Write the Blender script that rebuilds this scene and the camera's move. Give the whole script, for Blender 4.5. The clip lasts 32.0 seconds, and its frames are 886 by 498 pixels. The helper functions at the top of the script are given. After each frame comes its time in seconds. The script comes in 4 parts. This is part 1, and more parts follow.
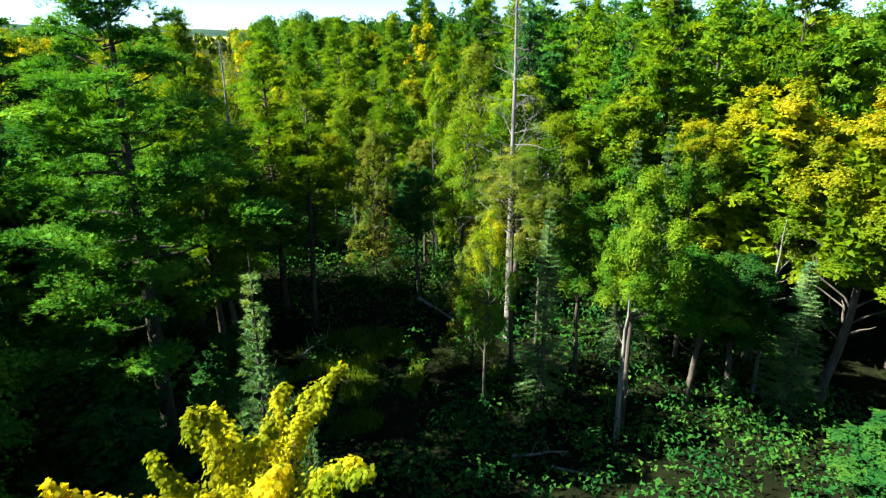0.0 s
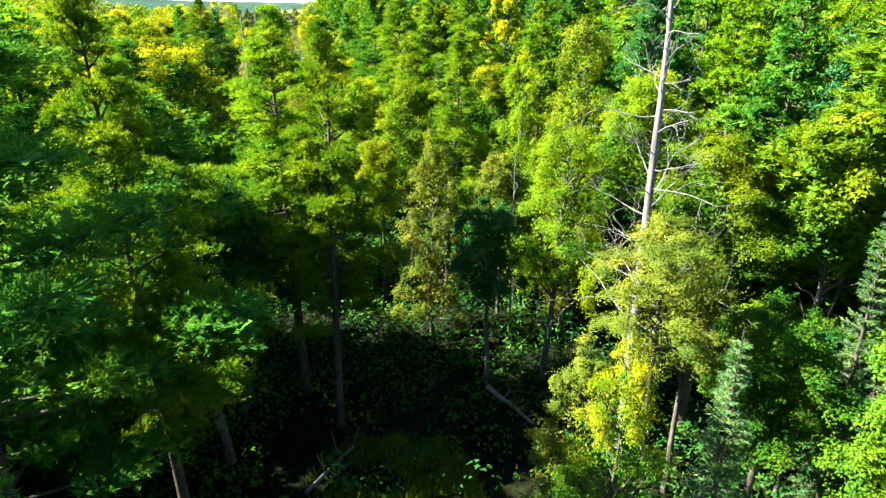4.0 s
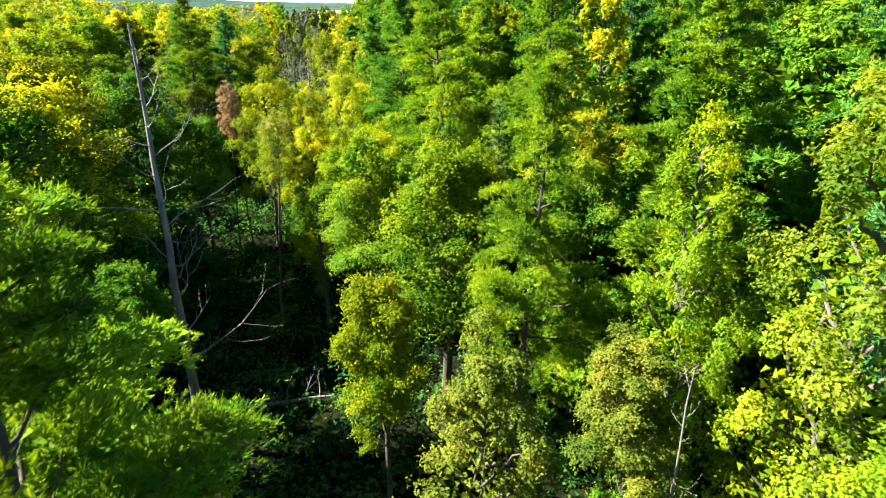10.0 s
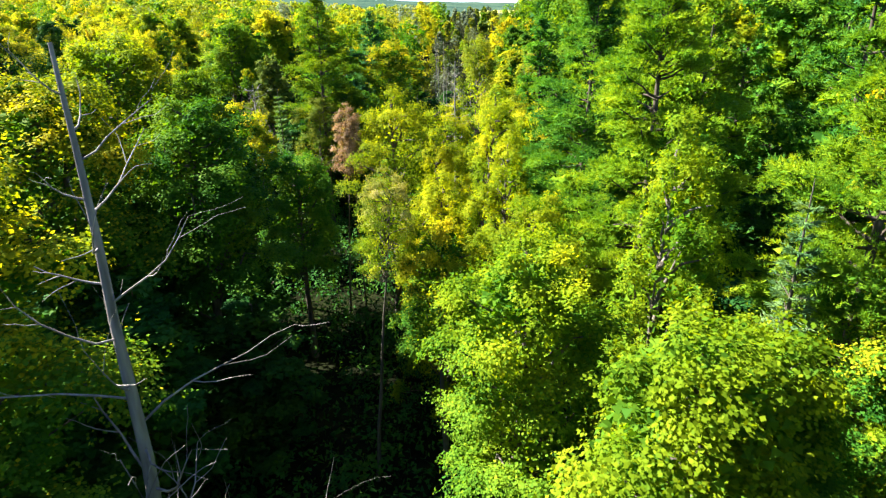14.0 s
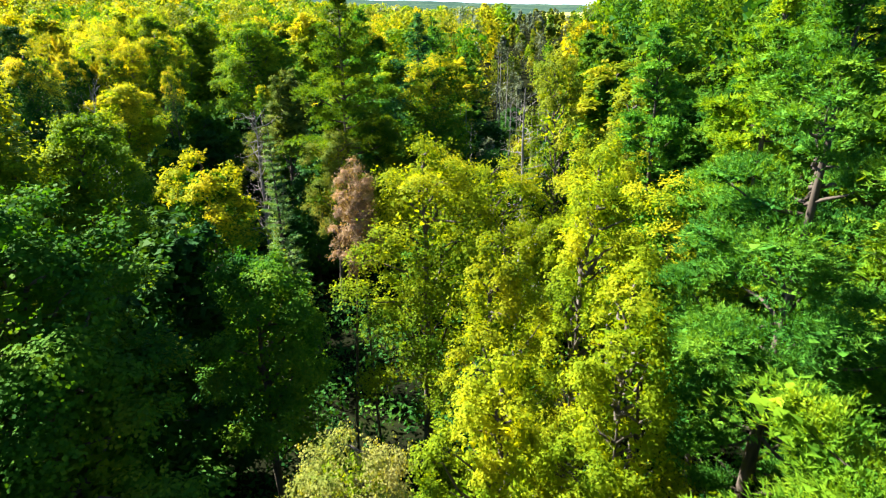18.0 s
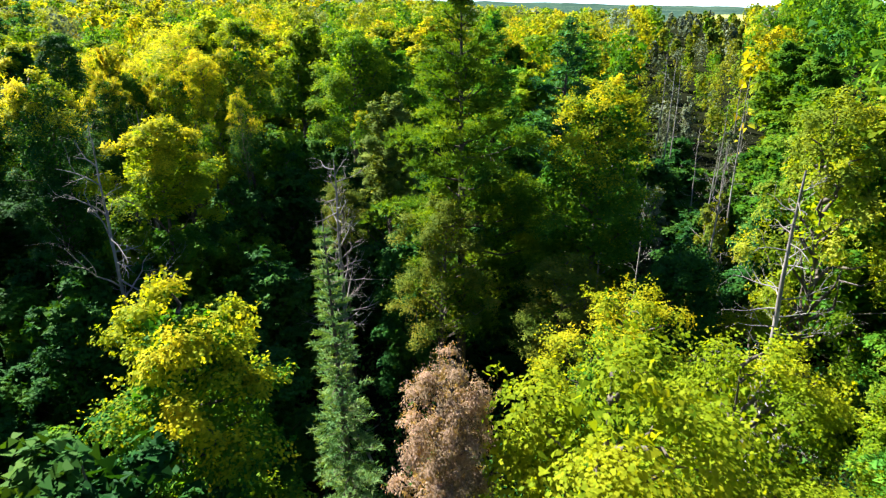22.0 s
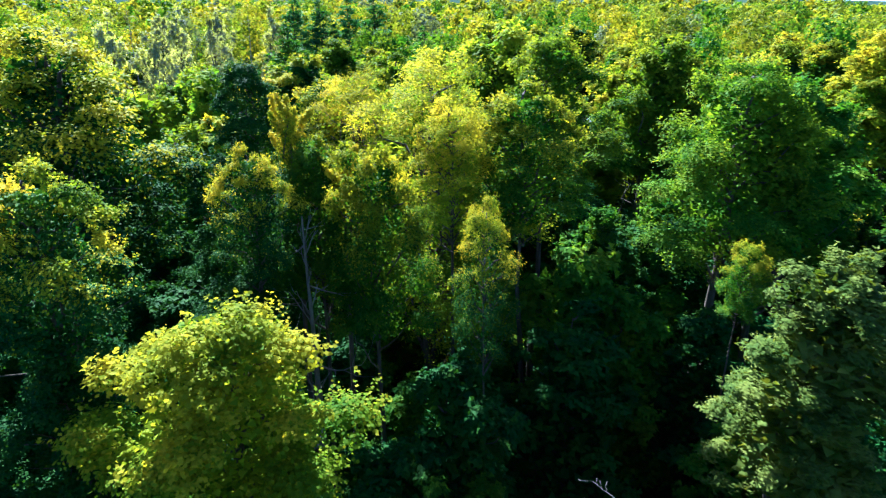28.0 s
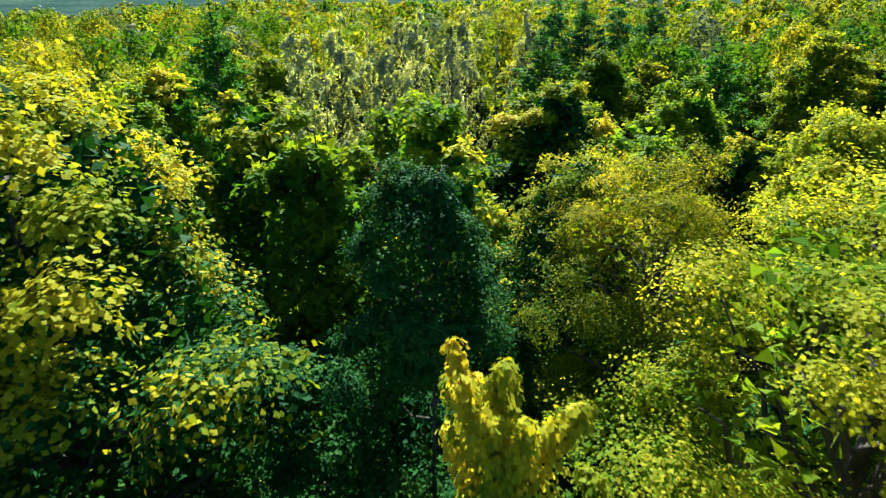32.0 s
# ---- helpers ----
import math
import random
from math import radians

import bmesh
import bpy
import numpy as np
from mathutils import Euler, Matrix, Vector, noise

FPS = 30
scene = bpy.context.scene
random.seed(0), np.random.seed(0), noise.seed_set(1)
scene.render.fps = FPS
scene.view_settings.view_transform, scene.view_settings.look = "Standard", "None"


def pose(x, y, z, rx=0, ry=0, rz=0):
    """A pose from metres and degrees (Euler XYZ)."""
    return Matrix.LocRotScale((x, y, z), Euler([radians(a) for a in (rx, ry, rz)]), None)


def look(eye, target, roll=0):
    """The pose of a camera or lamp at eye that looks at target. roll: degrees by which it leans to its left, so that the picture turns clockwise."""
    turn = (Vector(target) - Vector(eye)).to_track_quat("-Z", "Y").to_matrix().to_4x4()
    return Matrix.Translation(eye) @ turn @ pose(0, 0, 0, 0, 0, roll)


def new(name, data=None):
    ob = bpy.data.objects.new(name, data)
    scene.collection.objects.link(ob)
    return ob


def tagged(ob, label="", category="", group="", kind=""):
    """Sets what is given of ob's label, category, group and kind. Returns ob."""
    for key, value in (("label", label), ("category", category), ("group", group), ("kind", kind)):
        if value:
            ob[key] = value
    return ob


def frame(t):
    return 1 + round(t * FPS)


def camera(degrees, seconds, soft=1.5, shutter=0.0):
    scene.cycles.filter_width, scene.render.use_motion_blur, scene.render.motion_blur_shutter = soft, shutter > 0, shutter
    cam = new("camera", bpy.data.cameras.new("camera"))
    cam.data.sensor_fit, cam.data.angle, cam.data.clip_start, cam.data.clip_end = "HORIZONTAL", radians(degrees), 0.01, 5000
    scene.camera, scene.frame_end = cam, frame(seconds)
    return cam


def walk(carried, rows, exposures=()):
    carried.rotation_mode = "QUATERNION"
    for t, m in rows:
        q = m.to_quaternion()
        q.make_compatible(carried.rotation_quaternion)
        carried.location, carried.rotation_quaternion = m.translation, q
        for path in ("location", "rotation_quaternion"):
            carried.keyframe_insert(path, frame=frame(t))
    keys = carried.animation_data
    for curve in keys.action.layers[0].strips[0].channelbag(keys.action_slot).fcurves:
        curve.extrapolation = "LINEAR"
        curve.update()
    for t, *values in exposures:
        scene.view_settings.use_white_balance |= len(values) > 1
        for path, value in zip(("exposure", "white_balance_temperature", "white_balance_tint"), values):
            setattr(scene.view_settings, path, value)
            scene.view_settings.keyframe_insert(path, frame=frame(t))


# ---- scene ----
cam = camera(70.4, 32.0, soft=1.25, shutter=0.2)
METRES, EYE, TILT, LEAN, TURN = 120.0, 20.0, -19.2, 0.0, 0.0
ROWS = [
    (0.0, 0.0, 0.0, 0.0, -0.0, 0.0, -0.0),
    (0.5, 0.0002, 0.0147, 0.0049, 0.5, 0.01, -0.16),
    (1.0, -0.0, 0.0294, 0.0099, 1.15, -0.22, -0.37),
    (1.5, -0.0005, 0.0441, 0.0149, 3.07, -1.06, -1.05),
    (2.0, -0.0014, 0.0588, 0.02, 3.96, -1.89, -1.32),
    (2.5, -0.0023, 0.0737, 0.0251, 4.58, -2.21, -1.5),
    (3.0, -0.0035, 0.0885, 0.0301, 5.22, -2.21, -1.71),
    (3.5, -0.005, 0.1032, 0.0352, 5.86, -2.25, -1.91),
    (5.5, -0.0117, 0.1621, 0.0558, 7.29, -2.38, -2.34),
    (6.0, -0.0137, 0.1768, 0.0607, 7.48, -2.35, -2.44),
    (6.5, -0.0157, 0.1917, 0.0659, 7.84, -2.39, -2.59),
    (7.0, -0.0178, 0.2068, 0.0709, 8.5, -2.37, -2.82),
    (7.5, -0.0201, 0.2218, 0.076, 9.23, -2.38, -3.05),
    (8.0, -0.0228, 0.2368, 0.0811, 9.61, -2.39, -3.21),
    (8.5, -0.0256, 0.2518, 0.0864, 9.63, -2.41, -3.2),
    (9.0, -0.0283, 0.2669, 0.0915, 9.64, -2.37, -3.24),
    (9.5, -0.031, 0.2818, 0.0967, 10.0, -2.42, -3.39),
    (10.0, -0.0337, 0.2966, 0.1018, 10.75, -2.48, -3.61),
    (10.5, -0.0367, 0.3113, 0.107, 11.89, -2.56, -3.95),
    (11.0, -0.0403, 0.3257, 0.1121, 14.93, -2.81, -4.98),
    (11.5, -0.0449, 0.3399, 0.117, 18.53, -3.18, -6.18),
    (12.0, -0.0504, 0.3539, 0.1219, 21.8, -3.55, -7.22),
    (12.5, -0.057, 0.3673, 0.1264, 23.32, -3.72, -7.78),
    (13.0, -0.0636, 0.3811, 0.131, 23.85, -3.8, -7.86),
    (13.5, -0.0702, 0.3948, 0.1358, 23.88, -3.83, -7.81),
    (14.0, -0.0768, 0.4085, 0.1404, 23.88, -3.82, -7.81),
    (14.5, -0.0832, 0.4224, 0.145, 23.91, -3.8, -7.8),
    (16.5, -0.1095, 0.4771, 0.1637, 25.46, -3.92, -8.3),
    (17.0, -0.1166, 0.4907, 0.1683, 26.34, -4.03, -8.58),
    (17.5, -0.124, 0.5041, 0.1729, 27.73, -4.24, -9.01),
    (18.0, -0.1317, 0.5171, 0.1775, 29.17, -4.46, -9.47),
    (18.5, -0.1399, 0.53, 0.1819, 30.76, -4.72, -9.97),
    (19.0, -0.1485, 0.5426, 0.1863, 32.67, -5.04, -10.5),
    (19.5, -0.1575, 0.5546, 0.1904, 34.54, -5.34, -11.03),
    (20.0, -0.1665, 0.5661, 0.1943, 36.19, -5.63, -11.49),
    (20.5, -0.176, 0.5775, 0.1983, 37.59, -5.88, -11.83),
    (21.0, -0.1857, 0.5882, 0.2022, 38.8, -6.12, -12.15),
    (21.5, -0.1957, 0.5989, 0.2061, 39.81, -6.32, -12.39),
    (22.0, -0.2056, 0.6095, 0.21, 40.66, -6.5, -12.59),
    (22.5, -0.2156, 0.6203, 0.2136, 41.39, -6.63, -12.73),
    (23.0, -0.2258, 0.6307, 0.2172, 42.57, -6.87, -13.07),
    (23.5, -0.2364, 0.6409, 0.2206, 44.43, -7.3, -13.56),
    (24.0, -0.2476, 0.6506, 0.2239, 46.78, -7.86, -14.1),
    (24.5, -0.2591, 0.6598, 0.2272, 49.36, -8.48, -14.72),
    (26.5, -0.3081, 0.6905, 0.2428, 58.86, -11.07, -16.61),
    (27.0, -0.321, 0.6976, 0.2449, 62.86, -12.25, -17.25),
    (27.5, -0.3348, 0.7037, 0.2468, 67.39, -13.63, -17.89),
    (28.0, -0.3494, 0.7087, 0.2486, 72.08, -15.13, -18.41),
    (28.5, -0.3646, 0.7127, 0.25, 76.66, -16.63, -18.83),
    (29.0, -0.3799, 0.7156, 0.2509, 80.19, -17.73, -19.06),
    (29.5, -0.3955, 0.7177, 0.2517, 83.6, -18.87, -19.2),
    (30.0, -0.4113, 0.7188, 0.2521, 86.85, -19.91, -19.28),
    (30.5, -0.4271, 0.7192, 0.2521, 89.79, -20.87, -19.31),
    (31.0, -0.443, 0.7189, 0.2521, 92.47, -21.74, -19.29),
    (31.5, -0.4589, 0.7177, 0.2521, 94.86, -22.54, -19.3),
    (32.0, -0.4745, 0.7157, 0.2531, 95.2, -22.62, -19.13),
]
LIGHT = [(0, 2.2, 6300, 2), (2.5, 2.95, 6300, 5), (8, 2.67, 6500, 8), (12, 2.77, 6450, 12), (19, 2.57, 6400, 10), (22, 2.42, 6250, 10), (24, 2.42, 5350, 12), (27, 2.42, 5000, 14), (29, 2.32, 4800, 12), (30, 2.17, 4800, 11), (32, 1.82, 5450, 7)]
walk(cam, [(t, pose(0, 0, EYE, TILT, LEAN, TURN) @ pose(METRES * x, METRES * y, METRES * z, 90 + pitch, roll, yaw)) for t, x, y, z, yaw, pitch, roll in ROWS], LIGHT)

# ---- world and light ----
SUN_TURN, SUN_UP = 94.0, 41.0      # degrees left of north (+y), degrees above the horizon
world = bpy.data.worlds.new("world")
scene.world = world
world.use_nodes = True
wn = world.node_tree
sky = wn.nodes.new("ShaderNodeTexSky")
sky.sky_type, sky.sun_disc = "NISHITA", False
sky.sun_elevation, sky.sun_rotation = radians(SUN_UP), radians(-SUN_TURN)
sky.air_density, sky.dust_density, sky.ozone_density = 0.45, 0.0, 3.0
wn.nodes["Background"].inputs["Strength"].default_value = 0.062
wn.links.new(sky.outputs["Color"], wn.nodes["Background"].inputs["Color"])
sun = new("sun", bpy.data.lights.new("sun", "SUN"))
sun.data.energy, sun.data.angle, sun.data.color = 5.0, radians(0.53), (1.0, 0.94, 0.80)
a, e = radians(SUN_TURN), radians(SUN_UP)
sun.matrix_world = look((-math.sin(a) * math.cos(e) * 90, math.cos(a) * math.cos(e) * 90, math.sin(e) * 90), (0, 0, 0))


# ---- materials ----
def material(name):
    m = bpy.data.materials.new(name)
    m.use_nodes = True
    return m, m.node_tree.nodes, m.node_tree.links, m.node_tree.nodes["Principled BSDF"]


def ramp(nodes, links, source, stops):
    r = nodes.new("ShaderNodeValToRGB")
    while len(r.color_ramp.elements) < len(stops):
        r.color_ramp.elements.new(0.5)
    for el, (p, c) in zip(r.color_ramp.elements, stops):
        el.position, el.color = p, (*c, 1)
    links.new(source, r.inputs["Fac"])
    return r.outputs["Color"]


def leaf(name, dark, mid, light, sheer=0.30, rough=0.62, patch=0.45, turned=0.0):
    """Foliage: a colour that drifts over the crown, differs from leaf to leaf and tree to tree, and lets light through."""
    m, n, l, bsdf = material(name)
    geo, info, tc = n.new("ShaderNodeNewGeometry"), n.new("ShaderNodeObjectInfo"), n.new("ShaderNodeTexCoord")
    w = n.new("ShaderNodeMath")
    w.operation = "MULTIPLY"
    l.new(info.outputs["Random"], w.inputs[0])
    w.inputs[1].default_value = 37.0
    tex = n.new("ShaderNodeTexNoise")
    tex.noise_dimensions = "4D"
    tex.inputs["Scale"].default_value, tex.inputs["Detail"].default_value = patch, 3.0
    l.new(tc.outputs["Object"], tex.inputs["Vector"])
    l.new(w.outputs[0], tex.inputs["W"])
    mix = n.new("ShaderNodeMath")
    mix.operation = "MULTIPLY_ADD"
    l.new(geo.outputs["Random Per Island"], mix.inputs[0])
    mix.inputs[1].default_value = 0.16
    l.new(tex.outputs["Fac"], mix.inputs[2])
    col = ramp(n, l, mix.outputs[0], [(0.40 - turned, dark), (0.60 - turned, mid), (0.84 - 1.4 * turned, light)])
    hsv = n.new("ShaderNodeHueSaturation")
    l.new(col, hsv.inputs["Color"])
    val = n.new("ShaderNodeMapRange")
    l.new(info.outputs["Random"], val.inputs["Value"])
    val.inputs["To Min"].default_value, val.inputs["To Max"].default_value = 0.78, 1.2
    l.new(val.outputs["Result"], hsv.inputs["Value"])
    hue = n.new("ShaderNodeMapRange")
    l.new(tex.outputs["Fac"], hue.inputs["Value"])
    hue.inputs["To Min"].default_value, hue.inputs["To Max"].default_value = 0.515, 0.485
    l.new(hue.outputs["Result"], hsv.inputs["Hue"])
    cool = n.new("ShaderNodeMix")
    cool.data_type, cool.blend_type = "RGBA", "MULTIPLY"
    cool.inputs["Factor"].default_value = 1.0
    cool.inputs[7].default_value = (0.86, 1.0, 1.6, 1)
    l.new(hsv.outputs["Color"], cool.inputs[6])
    l.new(cool.outputs[2], bsdf.inputs["Base Color"])
    bsdf.inputs["Roughness"].default_value = rough
    bsdf.inputs["Specular IOR Level"].default_value = 0.03
    thin = n.new("ShaderNodeBsdfTranslucent")
    warm = n.new("ShaderNodeMix")
    warm.data_type, warm.blend_type = "RGBA", "MULTIPLY"
    warm.inputs["Factor"].default_value = 1.0
    warm.inputs[7].default_value = (1.55, 1.52, 0.32, 1)
    l.new(hsv.outputs["Color"], warm.inputs[6])
    l.new(warm.outputs[2], thin.inputs["Color"])
    both = n.new("ShaderNodeMixShader")
    both.inputs["Fac"].default_value = sheer
    l.new(bsdf.outputs[0], both.inputs[1])
    l.new(thin.outputs[0], both.inputs[2])
    l.new(both.outputs[0], n["Material Output"].inputs["Surface"])
    return m


def rough_surface(name, stops, scale, stretch=(1, 1, 1), bump=0.4, rough=0.9, detail=8.0, gloss=0.08):
    m, n, l, bsdf = material(name)
    bsdf.inputs["Specular IOR Level"].default_value = gloss
    tc, mp, info = n.new("ShaderNodeTexCoord"), n.new("ShaderNodeMapping"), n.new("ShaderNodeObjectInfo")
    mp.inputs["Scale"].default_value = stretch
    l.new(tc.outputs["Object"], mp.inputs["Vector"])
    l.new(info.outputs["Random"], mp.inputs["Location"])
    fine, broad = n.new("ShaderNodeTexNoise"), n.new("ShaderNodeTexNoise")
    fine.inputs["Scale"].default_value, fine.inputs["Detail"].default_value = scale, detail
    broad.inputs["Scale"].default_value, broad.inputs["Detail"].default_value = scale * 0.13, 3.0
    add = n.new("ShaderNodeMath")
    add.operation = "MULTIPLY_ADD"
    for tex in (fine, broad):
        l.new(mp.outputs[0], tex.inputs["Vector"])
    l.new(fine.outputs["Fac"], add.inputs[0])
    add.inputs[1].default_value = 0.6
    half = n.new("ShaderNodeMath")
    half.operation = "MULTIPLY"
    half.inputs[1].default_value = 0.4
    l.new(broad.outputs["Fac"], half.inputs[0])
    l.new(half.outputs[0], add.inputs[2])
    l.new(ramp(n, l, add.outputs[0], stops), bsdf.inputs["Base Color"])
    b = n.new("ShaderNodeBump")
    b.inputs["Strength"].default_value = bump
    b.inputs["Distance"].default_value = 0.05
    l.new(add.outputs[0], b.inputs["Height"])
    l.new(b.outputs[0], bsdf.inputs["Normal"])
    bsdf.inputs["Roughness"].default_value = rough
    return m


TINT = {
    "green": leaf("maple_green", (0.026, 0.095, 0.007), (0.075, 0.17, 0.008), (0.20, 0.26, 0.010), sheer=0.36),
    "fresh": leaf("maple_fresh_green", (0.040, 0.115, 0.007), (0.115, 0.20, 0.008), (0.24, 0.29, 0.010), sheer=0.40),
    # darkened copy of the green: deep woodland shade is in the leaf colour
    "dark": leaf("maple_shade_green", (0.012, 0.055, 0.009), (0.030, 0.095, 0.010), (0.08, 0.15, 0.010), sheer=0.2),
    "lime": leaf("maple_lime", (0.072, 0.145, 0.005), (0.20, 0.26, 0.006), (0.40, 0.385, 0.010), sheer=0.50),
    "gold": leaf("maple_gold", (0.072, 0.14, 0.004), (0.225, 0.25, 0.006), (0.50, 0.405, 0.010), sheer=0.48, turned=0.07),
    "amber": leaf("maple_amber", (0.058, 0.13, 0.006), (0.215, 0.25, 0.006), (0.57, 0.45, 0.010), sheer=0.38, turned=0.10),
    "willow": leaf("willow_silver", (0.20, 0.21, 0.09), (0.40, 0.41, 0.20), (0.58, 0.56, 0.34), sheer=0.48),
    "brush": leaf("bare_brush", (0.060, 0.078, 0.026), (0.125, 0.140, 0.056), (0.22, 0.22, 0.10), sheer=0.15),
    "citron": leaf("leaf_citron", (0.090, 0.15, 0.005), (0.215, 0.26, 0.006), (0.43, 0.40, 0.010), sheer=0.50, turned=0.03),
    "olive": leaf("leaf_olive", (0.055, 0.092, 0.008), (0.14, 0.16, 0.011), (0.28, 0.235, 0.018)),
    "buff": leaf("leaf_buff", (0.11, 0.14, 0.012), (0.31, 0.28, 0.040), (0.53, 0.43, 0.13), sheer=0.42),
    "rust": leaf("leaf_rust", (0.13, 0.085, 0.035), (0.29, 0.175, 0.080), (0.46, 0.30, 0.15)),
    "ash": leaf("leaf_ash", (0.050, 0.135, 0.006), (0.14, 0.225, 0.007), (0.29, 0.31, 0.010)),
    "yellow": leaf("maple_yellow", (0.105, 0.165, 0.006), (0.30, 0.295, 0.009), (0.55, 0.45, 0.014), sheer=0.56, turned=0.08),
    "pale": leaf("leaf_pale_lime", (0.085, 0.135, 0.008), (0.22, 0.25, 0.014), (0.42, 0.39, 0.03), sheer=0.44),
    "grey": leaf("leaf_grey_green", (0.065, 0.09, 0.04), (0.15, 0.18, 0.085), (0.30, 0.32, 0.17)),
}
NEEDLE = leaf("pine_needle", (0.028, 0.105, 0.012), (0.080, 0.205, 0.014), (0.20, 0.335, 0.018), sheer=0.28, patch=0.9)
# brighter, yellower copy of NEEDLE with the look of sun painted in
NEEDLE_LIT = leaf("pine_needle_sunlit", (0.050, 0.132, 0.007), (0.150, 0.245, 0.008), (0.33, 0.385, 0.010), sheer=0.36, patch=0.9)
NEEDLE_BLUE = leaf("pine_needle_bluish", (0.026, 0.10, 0.026), (0.062, 0.185, 0.034), (0.14, 0.28, 0.050), sheer=0.22, patch=0.9)
SPRUCE = leaf("spruce_needle", (0.050, 0.110, 0.026), (0.120, 0.205, 0.045), (0.27, 0.34, 0.075), sheer=0.2, patch=1.2)
CEDAR = leaf("cedar_spray", (0.060, 0.10, 0.011), (0.15, 0.185, 0.020), (0.29, 0.30, 0.040), sheer=0.28, patch=1.0)
GRASS = leaf("grass_blade", (0.04, 0.09, 0.008), (0.12, 0.18, 0.010), (0.30, 0.31, 0.02), sheer=0.3, patch=0.25)
BARK = rough_surface("bark_grey", [(0.3, (0.035, 0.03, 0.026)), (0.55, (0.11, 0.095, 0.08)), (0.75, (0.21, 0.19, 0.165))], 9.0, (1, 1, 0.18), 0.8)
PINE_BARK = rough_surface("bark_pine", [(0.3, (0.03, 0.025, 0.02)), (0.55, (0.085, 0.07, 0.058)), (0.75, (0.16, 0.135, 0.115))], 7.0, (1, 1, 0.3), 0.9)
DEADWOOD = rough_surface("dead_wood", [(0.3, (0.09, 0.08, 0.075)), (0.5, (0.22, 0.20, 0.19)), (0.72, (0.38, 0.355, 0.34))], 6.0, (1, 1, 0.12), 0.5, 0.8)
# litter and moss tones taken near black: woodland shade is in the colour
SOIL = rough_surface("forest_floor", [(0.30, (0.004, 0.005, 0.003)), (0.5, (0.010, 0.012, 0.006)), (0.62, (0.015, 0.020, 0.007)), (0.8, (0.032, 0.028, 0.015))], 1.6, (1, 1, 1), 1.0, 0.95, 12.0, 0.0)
FIELD = rough_surface("hay_field", [(0.3, (0.24, 0.28, 0.07)), (0.55, (0.38, 0.37, 0.11)), (0.8, (0.50, 0.44, 0.2))], 0.05, (1, 0.3, 1), 0.2, gloss=0.0)
# wood tones with bluish distance haze mixed into the colour
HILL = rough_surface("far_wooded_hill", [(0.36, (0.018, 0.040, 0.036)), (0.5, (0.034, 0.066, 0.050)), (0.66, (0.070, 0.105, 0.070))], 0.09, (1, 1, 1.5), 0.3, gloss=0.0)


# ---- mesh helpers ----
def mesh_of(name, pieces, mat, smooth=False):
    """One mesh from (points, faces) pairs of arrays; the faces of a pair have equal counts of corners. A third array names the material of each face."""
    me = bpy.data.meshes.new(name)
    pts, idx, starts, slots, at, loops = [], [], [], [], 0, 0
    for v, f, *slot in pieces:
        f = np.asarray(f)
        slots.append(slot[0] if slot else np.zeros(len(f), dtype=np.int32))
        pts.append(np.asarray(v, dtype=np.float32))
        idx.append((f + at).ravel())
        starts.append(loops + np.arange(len(f)) * f.shape[1])
        at += len(v)
        loops += f.size
    pts, idx, starts = np.concatenate(pts), np.concatenate(idx), np.concatenate(starts)
    me.vertices.add(len(pts))
    me.vertices.foreach_set("co", pts.ravel())
    me.loops.add(len(idx))
    me.loops.foreach_set("vertex_index", idx.astype(np.int32))
    me.polygons.add(len(starts))
    me.polygons.foreach_set("loop_start", starts.astype(np.int32))
    if smooth:
        me.polygons.foreach_set("use_smooth", np.ones(len(starts), dtype=bool))
    for m in mat if isinstance(mat, tuple) else (mat,):
        me.materials.append(m)
    me.polygons.foreach_set("material_index", np.concatenate(slots).astype(np.int32))
    me.update(calc_edges=True)
    return me


def tube(points, radii, sides=6):
    """A tapering limb along points, closed at its tip."""
    p, r = np.asarray(points, dtype=float), np.asarray(radii, dtype=float)
    d = np.gradient(p, axis=0)
    d /= np.linalg.norm(d, axis=1)[:, None] + 1e-9
    ref = np.where(np.abs(d[:, 2:3]) > 0.9, [[1.0, 0, 0]], [[0, 0, 1.0]])
    u = np.cross(d, ref)
    u /= np.linalg.norm(u, axis=1)[:, None]
    w = np.cross(d, u)
    ang = np.arange(sides) * 2 * math.pi / sides
    v = (p[:, None] + r[:, None, None] * (np.cos(ang)[None, :, None] * u[:, None] + np.sin(ang)[None, :, None] * w[:, None])).reshape(-1, 3)
    i, j = np.meshgrid(np.arange(len(p) - 1), np.arange(sides), indexing="ij")
    k = (j + 1) % sides
    f = np.stack([i * sides + j, i * sides + k, (i + 1) * sides + k, (i + 1) * sides + j], -1).reshape(-1, 4)
    return v, f


def unit(v):
    return v / (np.linalg.norm(v, axis=-1, keepdims=True) + 1e-9)


def kites(pos, nrm, along, length, width):
    """Leaves: folded kites at pos, facing nrm, pointing along."""
    nrm = unit(nrm)
    along = unit(along - nrm * np.sum(along * nrm, -1, keepdims=True))
    side = np.cross(nrm, along)
    L, W = length[:, None], width[:, None]
    a = pos - along * L * 0.5
    b = pos + side * W * 0.5 - nrm * L * 0.10
    c = pos + along * L * 0.5 - nrm * L * 0.16
    d = pos - side * W * 0.5 - nrm * L * 0.10
    return np.stack([a, b, c, d], 1).reshape(-1, 3), np.arange(len(pos) * 4).reshape(-1, 4)


